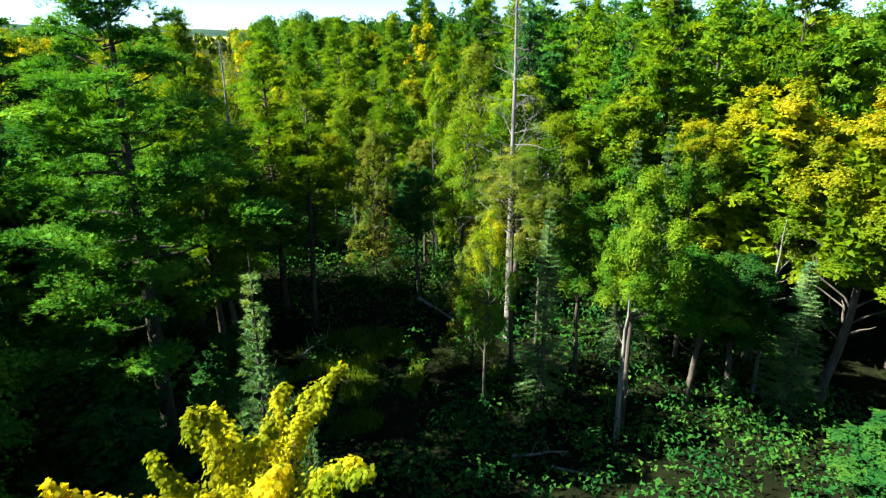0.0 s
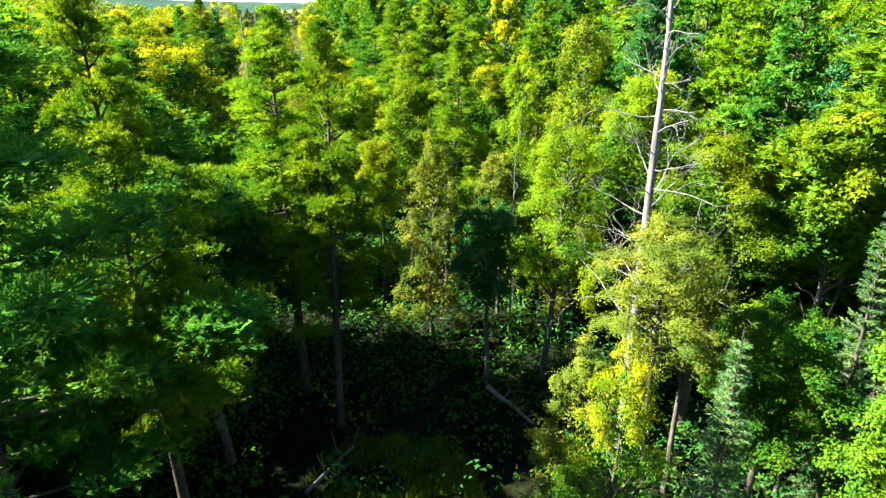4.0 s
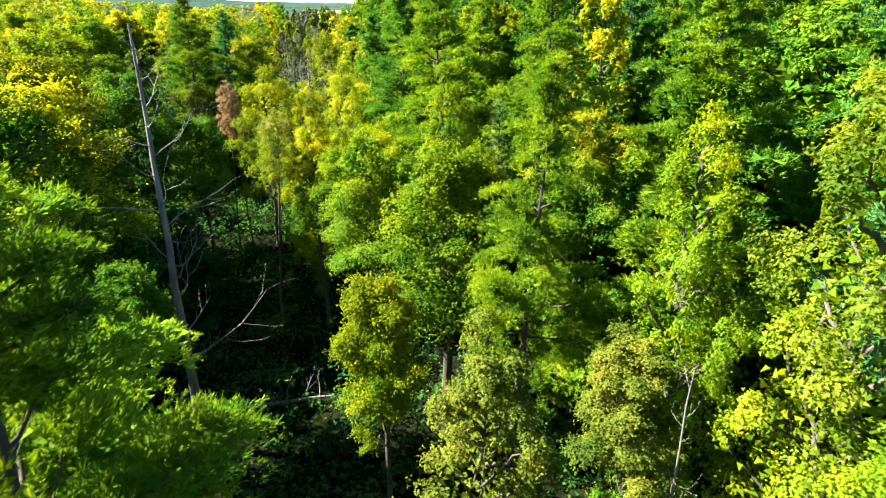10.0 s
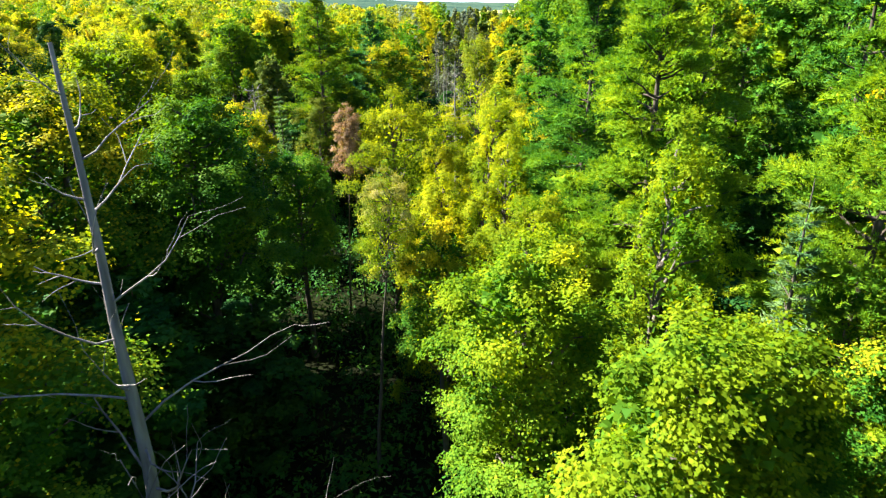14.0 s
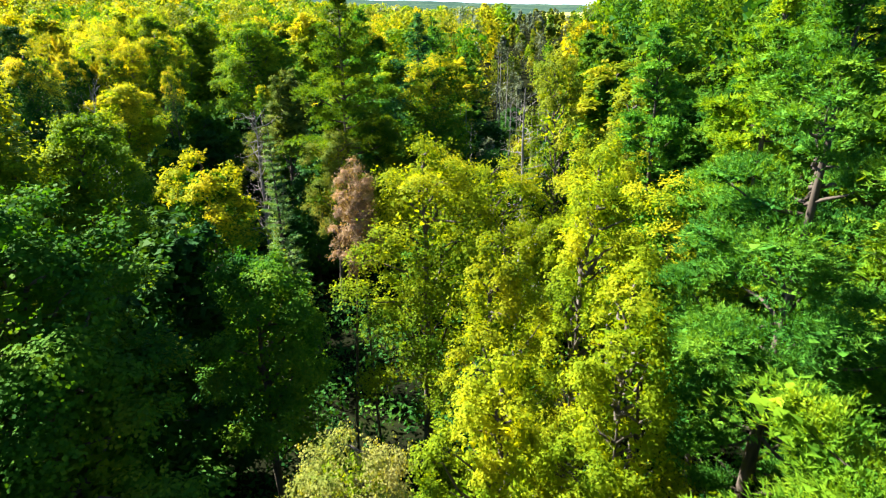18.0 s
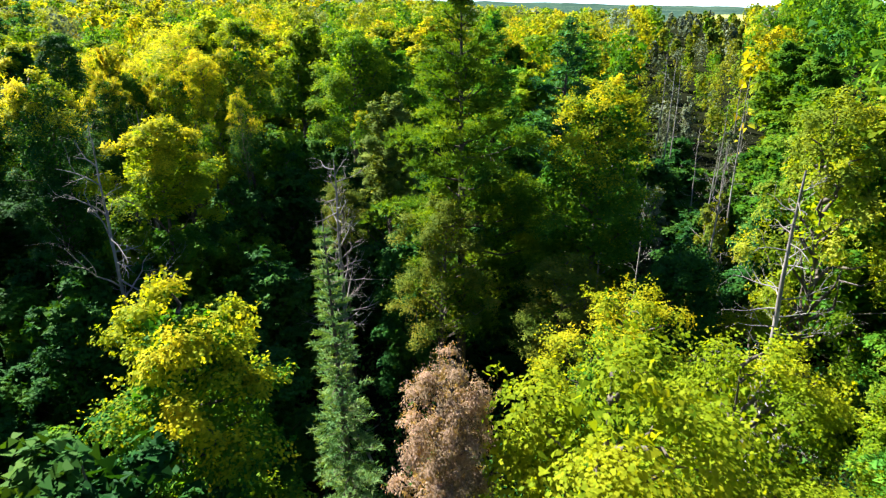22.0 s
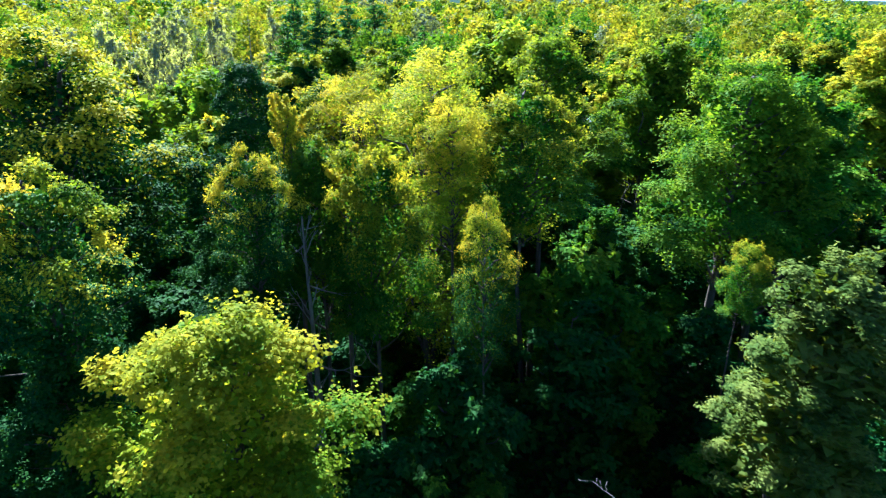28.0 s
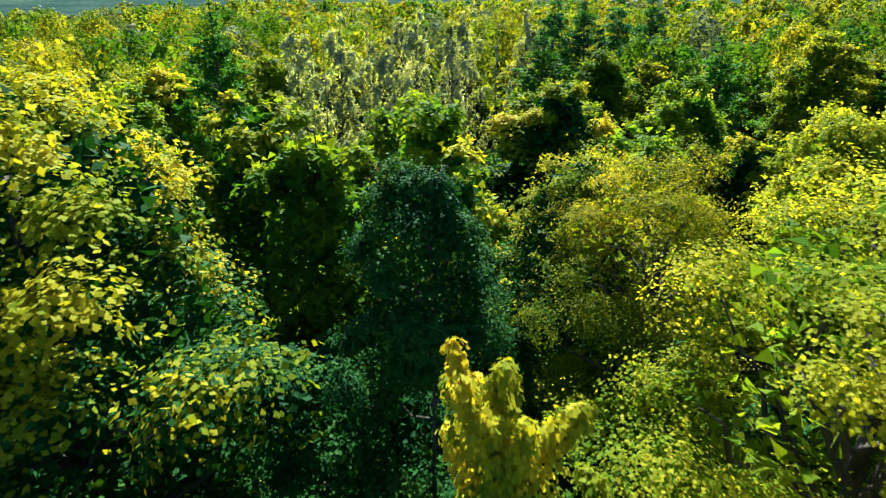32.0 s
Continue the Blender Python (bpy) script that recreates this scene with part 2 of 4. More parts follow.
def slips(pos, nrm, along, length, width):
    """Small leaves farther off: one triangle each, facing nrm and pointing along."""
    nrm = unit(nrm)
    along = unit(along - nrm * np.sum(along * nrm, -1, keepdims=True))
    side = np.cross(nrm, along)
    L, W = length[:, None], width[:, None]
    a, b = pos - along * L * 0.4 + side * W * 0.55, pos - along * L * 0.4 - side * W * 0.55
    c = pos + along * L * 0.6 - nrm * L * 0.1
    return np.stack([a, b, c], 1).reshape(-1, 3), np.arange(len(pos) * 3).reshape(-1, 3)


def blades(pos, way, length, width, rng, face=None):
    """Needles or grass: one slim triangle each."""
    way = unit(way)
    side = unit(np.cross(way, rng.normal(size=way.shape) * (1.0 if face is None else 0.45) + (0 if face is None else face)))
    a, b = pos - side * width[:, None] * 0.5, pos + side * width[:, None] * 0.5
    c = pos + way * length[:, None]
    return np.stack([a, b, c], 1).reshape(-1, 3), np.arange(len(pos) * 3).reshape(-1, 3)


def spread(total, count, rng):
    """Shares out total pieces to count places."""
    return rng.multinomial(total, rng.dirichlet(np.full(count, 6.0)))


def wavy(a, b, rng, steps=5, bend=0.12):
    t = np.linspace(0, 1, steps)[:, None]
    p = np.asarray(a) * (1 - t) + np.asarray(b) * t
    gap = np.linalg.norm(np.asarray(b) - np.asarray(a))
    p[1:-1] += rng.normal(size=(steps - 2, 3)) * gap * bend * 0.5
    p[:, 2] += np.sin(t[:, 0] * math.pi) * gap * bend * 0.5
    return p


# ---- tree stock: unit trees, 16 m high with a crown 3 m in radius ----
def tangents(n):
    """Two directions square to n and to each other."""
    u = unit(np.cross(n, np.where(np.abs(n[:, 2:3]) > 0.9, [[1.0, 0, 0]], [[0, 0, 1.0]])))
    return u, np.cross(n, u)


def dome(s, narrow):
    """Half width of a crown, 0 to 1, by the height s above its base."""
    if narrow:
        return np.clip(1.12 * (1 - s) ** 0.50 * (0.50 + s) ** 0.35, 0.10, 1)
    return np.clip(1 - np.abs((s - 0.36) / np.where(s < 0.36, 0.50, 0.645)) ** 2.0, 0.03, 1) ** 0.5


def broad_stock(seed, leaves, size, low=0.28, boughs=30, narrow=False, fine=False, trunk_sides=8, pads=10, whole=False, airy=False, slim=1.0):
    """Meshes of a broadleaved tree: stem, limbs, and boughs that carry tiers of leaf sprays, with ragged shoots on top."""
    rng = np.random.RandomState(seed)
    H, R = 16.0, 3.0
    top, base = H * 0.955, H * low
    s = (np.arange(boughs) + rng.uniform(0, 1, boughs)) / boughs
    s = s ** (0.95 if narrow else 0.82)
    ang = np.arange(boughs) * 2.39996 + rng.normal(size=boughs) * 0.45
    lobes = 1 + 0.20 * np.sin(ang * 2 + seed) + 0.14 * np.sin(ang * 3 + 2 * seed + s * 5)
    rad = R * dome(s, narrow) * lobes * rng.uniform(0.48, 0.86, boughs)
    c = np.stack([rad * np.cos(ang), rad * np.sin(ang), base + (top - base) * s * rng.uniform(0.94, 1.03, boughs)], -1)
    rb = R * rng.uniform(0.24, 0.42, boughs) * (0.66 if narrow else 1.0) * (1.0 - 0.28 * s)
    # sprays: flat fans of leaves round the outer side of each bough
    k = np.repeat(np.arange(boughs), pads)
    n = len(k)
    out = unit(c[k] * [1, 1, 0.0] + 1e-4)
    d = unit(rng.normal(size=(n, 3)) * 0.9 + out * 0.65 + [0, 0, 0.55])
    stretch = np.array([1, 1, 1.5]) if narrow else np.array([1, 1, 0.72])
    pc = c[k] + d * (rng.uniform(0.45, 1.05, n) * rb[k])[:, None] * stretch
    pn = unit(d * (0.75 if narrow else 0.50) + [0, 0, 0.55 if narrow else 0.80] + rng.normal(size=(n, 3)) * 0.16)
    pr = rb[k] * rng.uniform(0.36, 0.64, n)
    pu, pv = tangents(pn)
    share = pr ** 1.7
    own = np.repeat(np.arange(n), rng.multinomial(int(leaves * 0.84), share / share.sum()))
    m = len(own)
    th, phase = rng.uniform(0, 6.283, m), rng.uniform(0, 6.283, n)[own]
    ray = pu[own] * np.cos(th)[:, None] + pv[own] * np.sin(th)[:, None]
    rr = np.sqrt(rng.rand(m)) * pr[own] * (1 + 0.30 * np.sin(3 * th + phase) + 0.18 * np.sin(7 * th + phase))
    rise = rng.normal(size=m) * 0.13 * pr[own] - 0.36 * rr * rr / pr[own]
    pos = pc[own] + ray * rr[:, None] + pn[own] * rise[:, None]
    nrm = pn[own] + ray * (0.42 * rr / pr[own])[:, None] + rng.normal(size=(m, 3)) * 0.26
    way = ray * 0.9 + rng.normal(size=(m, 3)) * 0.5 + [0, 0, 0.4 if narrow else -0.35]
    # shoots that stand up from the sprays
    shoots = np.repeat(rng.permutation(n)[: n * 2 // 3], 2)
    so = rng.uniform(0, 6.283, len(shoots))
    sray = pu[shoots] * np.cos(so)[:, None] + pv[shoots] * np.sin(so)[:, None]
    sway = unit(sray * 0.55 + d[shoots] * 0.45 + [0, 0, 0.75])
    root = pc[shoots] + sray * pr[shoots][:, None] * 0.6
    each = np.repeat(np.arange(len(shoots)), max(1, int(leaves * 0.16 / len(shoots))))
    f = rng.rand(len(each))
    p2 = root[each] + sway[each] * (f * pr[shoots][each] * 1.05)[:, None] + rng.normal(size=(len(each), 3)) * (0.05 + 0.07 * (1 - f))[:, None]
    n2 = sway[each] * 0.5 + rng.normal(size=(len(each), 3)) * 0.6 + [0, 0, 0.4]
    pos, nrm = np.concatenate([pos, p2]), np.concatenate([nrm, n2])
    way = np.concatenate([way, sway[each] * 0.3 + rng.normal(size=(len(each), 3))])
    ln = size * rng.uniform(0.65, 1.3, len(pos))
    # autumn tint gathered on top and outside, which also paints the sunlit caps
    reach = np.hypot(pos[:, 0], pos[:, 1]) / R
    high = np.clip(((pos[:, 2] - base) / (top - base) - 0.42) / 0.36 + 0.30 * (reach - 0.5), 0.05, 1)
    unlit_green = (rng.rand(len(pos)) > high).astype(np.int32)
    crown = (*(kites if whole else slips)(pos, nrm, way, ln, ln * (0.46 if fine else 0.78)), unlit_green)
    # the close inner leaves that stop the light
    deep = 1200 if airy else 4000 if whole else 3000
    t = rng.uniform(0.02, 0.93, deep)
    wide = R * 0.60 * dome(t, narrow)
    g, q = rng.uniform(0, 6.283, deep), np.sqrt(rng.rand(deep))
    core = np.stack([wide * q * np.cos(g), wide * q * np.sin(g), base + (top - base) * t], -1)
    kb = np.repeat(np.arange(boughs), 30 if airy else 100 if whole else 60)
    body = c[kb] + unit(rng.normal(size=(len(kb), 3))) * (rb[kb] * rng.uniform(0.1, 0.62, len(kb)))[:, None] * stretch
    core = np.concatenate([core, body])
    big = np.concatenate([np.full(deep, 0.40), rb[kb] * 0.34]) * (0.5 if airy or whole else 1.0)
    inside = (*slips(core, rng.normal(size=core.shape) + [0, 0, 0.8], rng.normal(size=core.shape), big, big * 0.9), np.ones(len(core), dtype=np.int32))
    stem_pts = np.stack([np.cumsum(rng.normal(size=9) * 0.07), np.cumsum(rng.normal(size=9) * 0.07), np.linspace(-0.4, H * 0.93, 9)], -1)
    stem_pts[0, :2] = stem_pts[1, :2] = 0
    stem = tube(stem_pts, np.array([0.30, 0.22, 0.19, 0.165, 0.14, 0.11, 0.08, 0.05, 0.015]) * slim, trunk_sides)
    limbs = []
    for i in range(boughs):
        root_z = max(1.5, c[i, 2] - rad[i] * rng.uniform(0.7, 1.5))
        j = np.interp(root_z, stem_pts[:, 2], np.arange(9))
        foot = [np.interp(j, np.arange(9), stem_pts[:, a]) for a in range(3)]
        limbs.append(tube(wavy(foot, c[i] + rng.normal(size=3) * 0.15, rng, 5), np.array([0.08, 0.06, 0.045, 0.028, 0.008]) * rng.uniform(0.7, 1.2), 4))
    return [stem], limbs, [crown, inside]


def pine_stock(seed, tufts, needles, width, reach_of, low=0.26, R=3.2, H=18.0):
    """Meshes of a white pine: stem, whorls of limbs with upturned tips, flat plates of needle tufts with gaps between them."""
    rng = np.random.RandomState(seed)
    lean = rng.normal(size=2) * 0.15
    zs = np.linspace(-0.4, H, 10)
    stem_pts = np.stack([lean[0] * (zs / H) ** 2, lean[1] * (zs / H) ** 2, zs], -1)
    stem = tube(stem_pts, np.array([0.27, 0.21, 0.19, 0.165, 0.14, 0.115, 0.09, 0.065, 0.04, 0.01]), 8)
    limbs, PC, PR, PO, PN, z = [], [], [], [], [], H * low
    while z < H - 0.25:
        s = (z / H - low) / (1 - low)
        reach = R * np.clip(1.16 * (1 - s) ** 0.75, 0.10, 1.0) * (0.70 + 0.30 * min(1, s * 4))
        turn = rng.uniform(0, 6.28)
        whorl = rng.randint(4, 6)
        for k in range(whorl):
            if rng.rand() < 0.14:
                continue
            az = turn + k * 6.283 / whorl + rng.normal() * 0.28
            L = reach * rng.uniform(0.50, 1.28)
            rise = math.radians(4 + 44 * s ** 1.5 + rng.normal() * 7)
            o = np.array([math.cos(az), math.sin(az), 0])
            side = np.array([-o[1], o[0], 0])
            foot = np.array([0, 0, z + rng.normal() * 0.12])
            tip = foot + o * L * math.cos(rise) + np.array([0, 0, L * math.sin(rise)])
            path = wavy(foot, tip, rng, 5, 0.05)
            path[:, 2] += np.array([0, -0.06, -0.07, -0.02, 0.07]) * L
            limbs.append(tube(path, np.array([0.055, 0.042, 0.03, 0.018, 0.006]) * (0.5 + L / R * 0.6), 4))
            for i in range(int(2.2 + 1.6 * L)):
                t = 1 - 0.62 * rng.rand() ** 1.3
                mid = np.array([np.interp(t * 4, np.arange(5), path[:, j]) for j in range(3)])
                PC.append(mid + side * rng.uniform(-0.24, 0.24) * L * math.sin(min(t, 0.95) * 2.9) + np.array([0, 0, rng.uniform(0.0, 0.12)]))
                PR.append((0.23 + 0.14 * L) * rng.uniform(0.70, 1.35))
                PO.append(o)
                PN.append([rng.normal() * 0.16 + o[0] * 0.22, rng.normal() * 0.16 + o[1] * 0.22, 1.0])
        z += rng.uniform(0.62, 1.02) * (1.0 - 0.45 * s)
    PC, PR, PO, PN = np.array(PC), np.array(PR), np.array(PO), unit(np.array(PN))
    pu, pv = tangents(PN)
    own = np.repeat(np.arange(len(PC)), rng.multinomial(tufts, PR ** 1.8 / (PR ** 1.8).sum()))
    n = len(own)
    th = rng.uniform(0, 6.283, n)
    ray = pu[own] * np.cos(th)[:, None] + pv[own] * np.sin(th)[:, None]
    rr = np.sqrt(rng.rand(n)) * PR[own] * (1.05 + 0.32 * np.sin(3 * th + own) + 0.2 * np.sin(8 * th + own * 2))
    P = PC[own] + ray * rr[:, None] + PN[own] * (PR[own] * (0.20 - 0.26 * (rr / PR[own]) ** 2 + rng.normal(size=n) * 0.09))[:, None]
    D = unit(ray * (0.35 + 0.5 * rr / PR[own])[:, None] + PO[own] * 0.45 + PN[own] * 0.60)
    pos, way = np.repeat(P, needles, 0), np.repeat(D, needles, 0) + rng.normal(size=(n * needles, 3)) * 0.50
    pos = pos + rng.normal(size=pos.shape) * reach_of * 0.22
    face = np.repeat(PN[own] + ray * 0.4, needles, 0)
    crown = blades(pos, way, reach_of * rng.uniform(0.7, 1.3, len(pos)), np.full(len(pos), width), rng, face)
    close = tufts > 10000
    k = np.repeat(np.arange(len(PC)), 50 if close else 14)
    q = PC[k] + unit(rng.normal(size=(len(k), 3))) * (PR[k] * rng.uniform(0, 0.75, len(k)))[:, None] * [1.1, 1.1, 0.18]
    inside = slips(q, rng.normal(size=q.shape) * 0.35 + [0, 0, 1.0], rng.normal(size=q.shape), PR[k] * (0.30 if close else 0.66), PR[k] * (0.24 if close else 0.5))
    return [stem], limbs, [crown, inside]


def spruce_stock(seed, rows=36, H=12.0, R=1.35, width=0.028):
    rng = np.random.RandomState(seed)
    stem = tube([[0, 0, -0.3], [0, 0, H * 0.5], [0, 0, H]], [0.16, 0.09, 0.008], 6)
    limbs, P, D, S = [], [], [], []
    for i in range(rows):
        s = i / rows
        z = 0.6 + (H - 0.9) * s ** 0.92
        for k in range(rng.randint(7, 11)):
            az = rng.uniform(0, 6.28)
            L = R * (1 - s) ** 0.85 * rng.uniform(0.6, 1.2) + 0.08
            o = np.array([math.cos(az), math.sin(az), 0])
            tip = np.array([0, 0, z]) + o * L + np.array([0, 0, L * (-0.35 + 0.9 * s)])
            path = wavy([0, 0, z], tip, rng, 3, 0.08)
            if k % 2 == 0:
                limbs.append(tube(path, [0.022, 0.014, 0.004], 3))
            n = int(26 + 70 * L)
            t = rng.uniform(0.2, 1.05, n)
            base = np.stack([np.interp(t * 2, np.arange(3), path[:, j]) for j in range(3)], -1)
            side = np.array([-o[1], o[0], 0])
            sg = rng.choice([-1.0, 1.0], n)
            P.append(base + side * (sg * rng.uniform(0, 0.12, n))[:, None])
            D.append(o * 0.7 + side * (sg * 0.7)[:, None] + np.array([0, 0, 0.1]) + rng.normal(size=(n, 3)) * 0.35)
    P, D = np.concatenate(P), np.concatenate(D)
    return [stem], limbs, [blades(P, D, rng.uniform(0.09, 0.20, len(P)), np.full(len(P), width), rng)]


def dead_limbs(rng, root, way, length, radius, depth, out, sweep=0.05):
    """A bare limb and its twigs, bending upward by sweep."""
    pts, p, d = [np.array(root, float)], np.array(root, float), unit(np.array(way, float))
    steps = 5
    for i in range(steps):
        d = unit(d + rng.normal(size=3) * 0.16 + np.array([0, 0, sweep]))
        p = p + d * length / steps
        pts.append(p.copy())
        if depth > 0 and i > 0 and rng.rand() < 0.85:
            side = unit(np.cross(d, rng.normal(size=3)))
            dead_limbs(rng, p, d * 0.75 + side * rng.uniform(0.5, 0.9), length * rng.uniform(0.32, 0.6), radius * (1 - i / steps) * 0.62, depth - 1, out)
    out.append(tube(pts, np.linspace(radius, radius * 0.15 + 0.003, len(pts)), 5 if depth else 4))


STOCK = {}
NEAR = ("maple3", "maple4", "maple6", "maple7", "pine3")    # kinds seen close by: their limbs are parts of their own


def stock(key, made, mats):
    """Keeps the meshes of a tree kind for all its trees: its wood and its crown."""
    stem, limbs, crown = made
    apart = limbs[:48] if key[:-1] in NEAR else []
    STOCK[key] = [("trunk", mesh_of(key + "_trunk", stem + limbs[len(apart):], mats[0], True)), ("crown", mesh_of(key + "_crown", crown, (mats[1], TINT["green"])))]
    STOCK[key] += [("limb", mesh_of(key + "_limb", [limb], mats[0], True)) for limb in apart]


for i in range(3):
    stock("maple3%d" % i, broad_stock(11 + i, 30000, 0.118, 0.42 + 0.03 * i, 30, whole=True), (BARK, TINT["green"]))
    stock("maple6%d" % i, broad_stock(13 + i, 40000, 0.094, 0.42 + 0.03 * i, 38, whole=True), (BARK, TINT["green"]))
    stock("maple4%d" % i, broad_stock(16 + i, 34000, 0.092, 0.28 + 0.03 * i, 40, whole=True, airy=True), (BARK, TINT["lime"]))
    stock("maple0%d" % i, broad_stock(21 + i, 30000, 0.145, 0.30 + 0.03 * i, 32), (BARK, TINT["green"]))
    stock("maple1%d" % i, broad_stock(31 + i, 17000, 0.185, 0.40 + 0.03 * i, 28), (BARK, TINT["green"]))
    stock("maple2%d" % i, broad_stock(51 + i, 12500, 0.21, 0.40, 26, trunk_sides=5, pads=9), (BARK, TINT["green"]))
    stock("maple5%d" % i, broad_stock(61 + i, 9000, 0.25, 0.08, 30, trunk_sides=5, pads=8), (BARK, TINT["green"]))
    stock("aspen0%d" % i, broad_stock(71 + i, 42000, 0.088, 0.10, 62, narrow=True, airy=True, slim=0.4), (BARK, TINT["lime"]))
    stock("aspen1%d" % i, broad_stock(81 + i, 13000, 0.19, 0.10, 40, narrow=True, airy=True, slim=0.5), (BARK, TINT["lime"]))
    stock("pine0%d" % i, pine_stock(91 + i, 8500, 7, 0.048, 0.155), (PINE_BARK, NEEDLE))
    stock("pine1%d" % i, pine_stock(101 + i, 4600, 5, 0.075, 0.20), (PINE_BARK, NEEDLE))
stock("maple70", broad_stock(41, 76000, 0.055, 0.38, 50, whole=True, airy=True), (BARK, TINT["yellow"]))
for i in range(2):
    stock("pine3%d" % i, pine_stock(96 + i, 19000, 8, 0.024, 0.115, low=0.30), (PINE_BARK, NEEDLE))
    stock("pine2%d" % i, pine_stock(111 + i, 2000, 4, 0.12, 0.28), (PINE_BARK, NEEDLE))
    stock("spruce0%d" % i, spruce_stock(121 + i), (BARK, SPRUCE))
    stock("cedar0%d" % i, broad_stock(131 + i, 26000, 0.16, 0.08, 60, narrow=True, fine=True), (BARK, CEDAR))
    stock("shrub0%d" % i, broad_stock(141 + i, 4500, 0.30, 0.02, 20, trunk_sides=5, pads=7), (BARK, TINT["dark"]))
COUNT = {"maple3": 3, "maple4": 3, "maple5": 3, "maple6": 3, "maple7": 1, "maple0": 3, "maple1": 3, "maple2": 3, "aspen0": 3, "aspen1": 3, "pine0": 3, "pine3": 2, "pine1": 3, "pine2": 2, "spruce0": 2, "cedar0": 2, "shrub0": 2}
SIZE = {"maple": (16, 3), "aspen": (16, 3), "pine": (18, 3.2), "spruce": (12, 1.35), "cedar": (16, 3), "shrub": (16, 3)}
CROWN = {"maple3": 2.8, "maple6": 2.6, "maple7": 2.6, "maple1": 2.7, "maple2": 2.5, "maple0": 3.4, "maple4": 3.4, "maple5": 4.6, "aspen0": 7.0, "aspen1": 7.0}    # heights of crowns in their radii
LOW = {"cedar0": 0.08, "maple3": 0.42, "maple6": 0.42, "maple7": 0.42, "maple4": 0.3, "maple0": 0.3, "maple1": 0.4, "maple2": 0.4, "maple5": 0.08, "aspen0": 0.1, "aspen1": 0.1}    # where crowns begin
LINE = [(0, -10), (-4, 39), (-9, 51), (-16, 66), (-30, 83), (-44, 91), (-60, 91)]


GAP = [(-7, 40), (-11, 50), (-14.5, 58), (-20.5, 65.5), (-26, 72), (-31, 79), (-35.5, 87), (-41, 92), (-50, 97), (-57, 99.5)]


def line_distance(x, y, line):
    best = 1e9
    for (ax, ay), (bx, by) in zip(line, line[1:]):
        t = max(0, min(1, ((x - ax) * (bx - ax) + (y - ay) * (by - ay)) / ((bx - ax) ** 2 + (by - ay) ** 2)))
        best = min(best, math.hypot(x - ax - t * (bx - ax), y - ay - t * (by - ay)))
    return best


UNLIT_TINT = {"maple_lime": TINT["fresh"], "leaf_citron": TINT["lime"], "maple_gold": TINT["green"], "maple_yellow": TINT["lime"], "maple_amber": TINT["dark"], "leaf_pale_lime": TINT["lime"], "leaf_ash": TINT["fresh"], "leaf_buff": TINT["lime"]}    # green of lower and inner leaves, which also paints the shaded crown sides
STANDS = []


def bearing(x, y):
    """Degrees left of north, as seen from the middle of the way."""
    return math.degrees(math.atan2(-(x + 12), y - 45))


def lift(x, y):
    """Height of the forest floor: nearly level, with a slope that climbs to the west and a valley side to the north-north-west."""
    far = max(0.0, math.hypot(x + 20, y - 50) - 90)
    turn = bearing(x, y)
    west = min(1.0, max(0.0, (turn - 26) / 18)) * (1 if turn < 170 else 0)
    vale = math.exp(-((turn - 21.0) / 5.0) ** 2)
    level = 0.5 * noise.noise((x * 0.035, y * 0.035, 3.0)) + 0.25 * noise.noise((x * 0.12, y * 0.12, 7.0))
    return level - 0.006 * far * (1 - max(west, vale)) + 0.022 * min(far, 420) * west + 0.026 * min(far, 420) * vale


def plant(kind, x, y, h, r, mat, name, label, category, group, lod=1, deep=None):
    """A tree of one kind with its top at height h; deep: the height of its crown, where that differs from the kind's own."""
    d = line_distance(x, y, LINE)
    if kind == "maple" and lod in (0, 1) and d < 16:
        lod = 6 if r > 2.6 else 3
    elif kind == "aspen" and d < 16:
        lod = 0
    elif kind == "pine" and lod < 3:
        lod = 3 if d < 12 else 0 if d < 22 else lod
    key = kind + str(lod)
    dice = random.Random(round(x * 10) * 7919 + round(y * 10))
    pick = key + str(dice.randrange(COUNT[key]))
    H, R = SIZE[kind]
    root = new(name)
    z = lift(x, y)
    wide, tall = r / R, (h - z) / H
    root.matrix_basis = pose(x, y, z, dice.gauss(0, 1.2), dice.gauss(0, 1.2), dice.uniform(0, 360)) @ Matrix.Diagonal((wide, wide, tall, 1))
    full = H * (1 - LOW.get(key, 0.3)) * tall
    squat = min(1.0, (deep or r * CROWN.get(key, 99)) / full)
    for nm, me in STOCK[pick]:
        ob = new(nm, me)
        ob.parent = root
        if nm == "crown" or nm == "limb":
            ob.matrix_basis = pose(0, 0, H * (1 - squat)) @ Matrix.Diagonal((1, 1, squat, 1))
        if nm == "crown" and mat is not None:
            for slot, m in zip(ob.material_slots, (mat, UNLIT_TINT.get(mat.name, mat))):
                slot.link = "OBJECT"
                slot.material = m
    STANDS.append((x, y, r))
    return tagged(root, label, category, group)


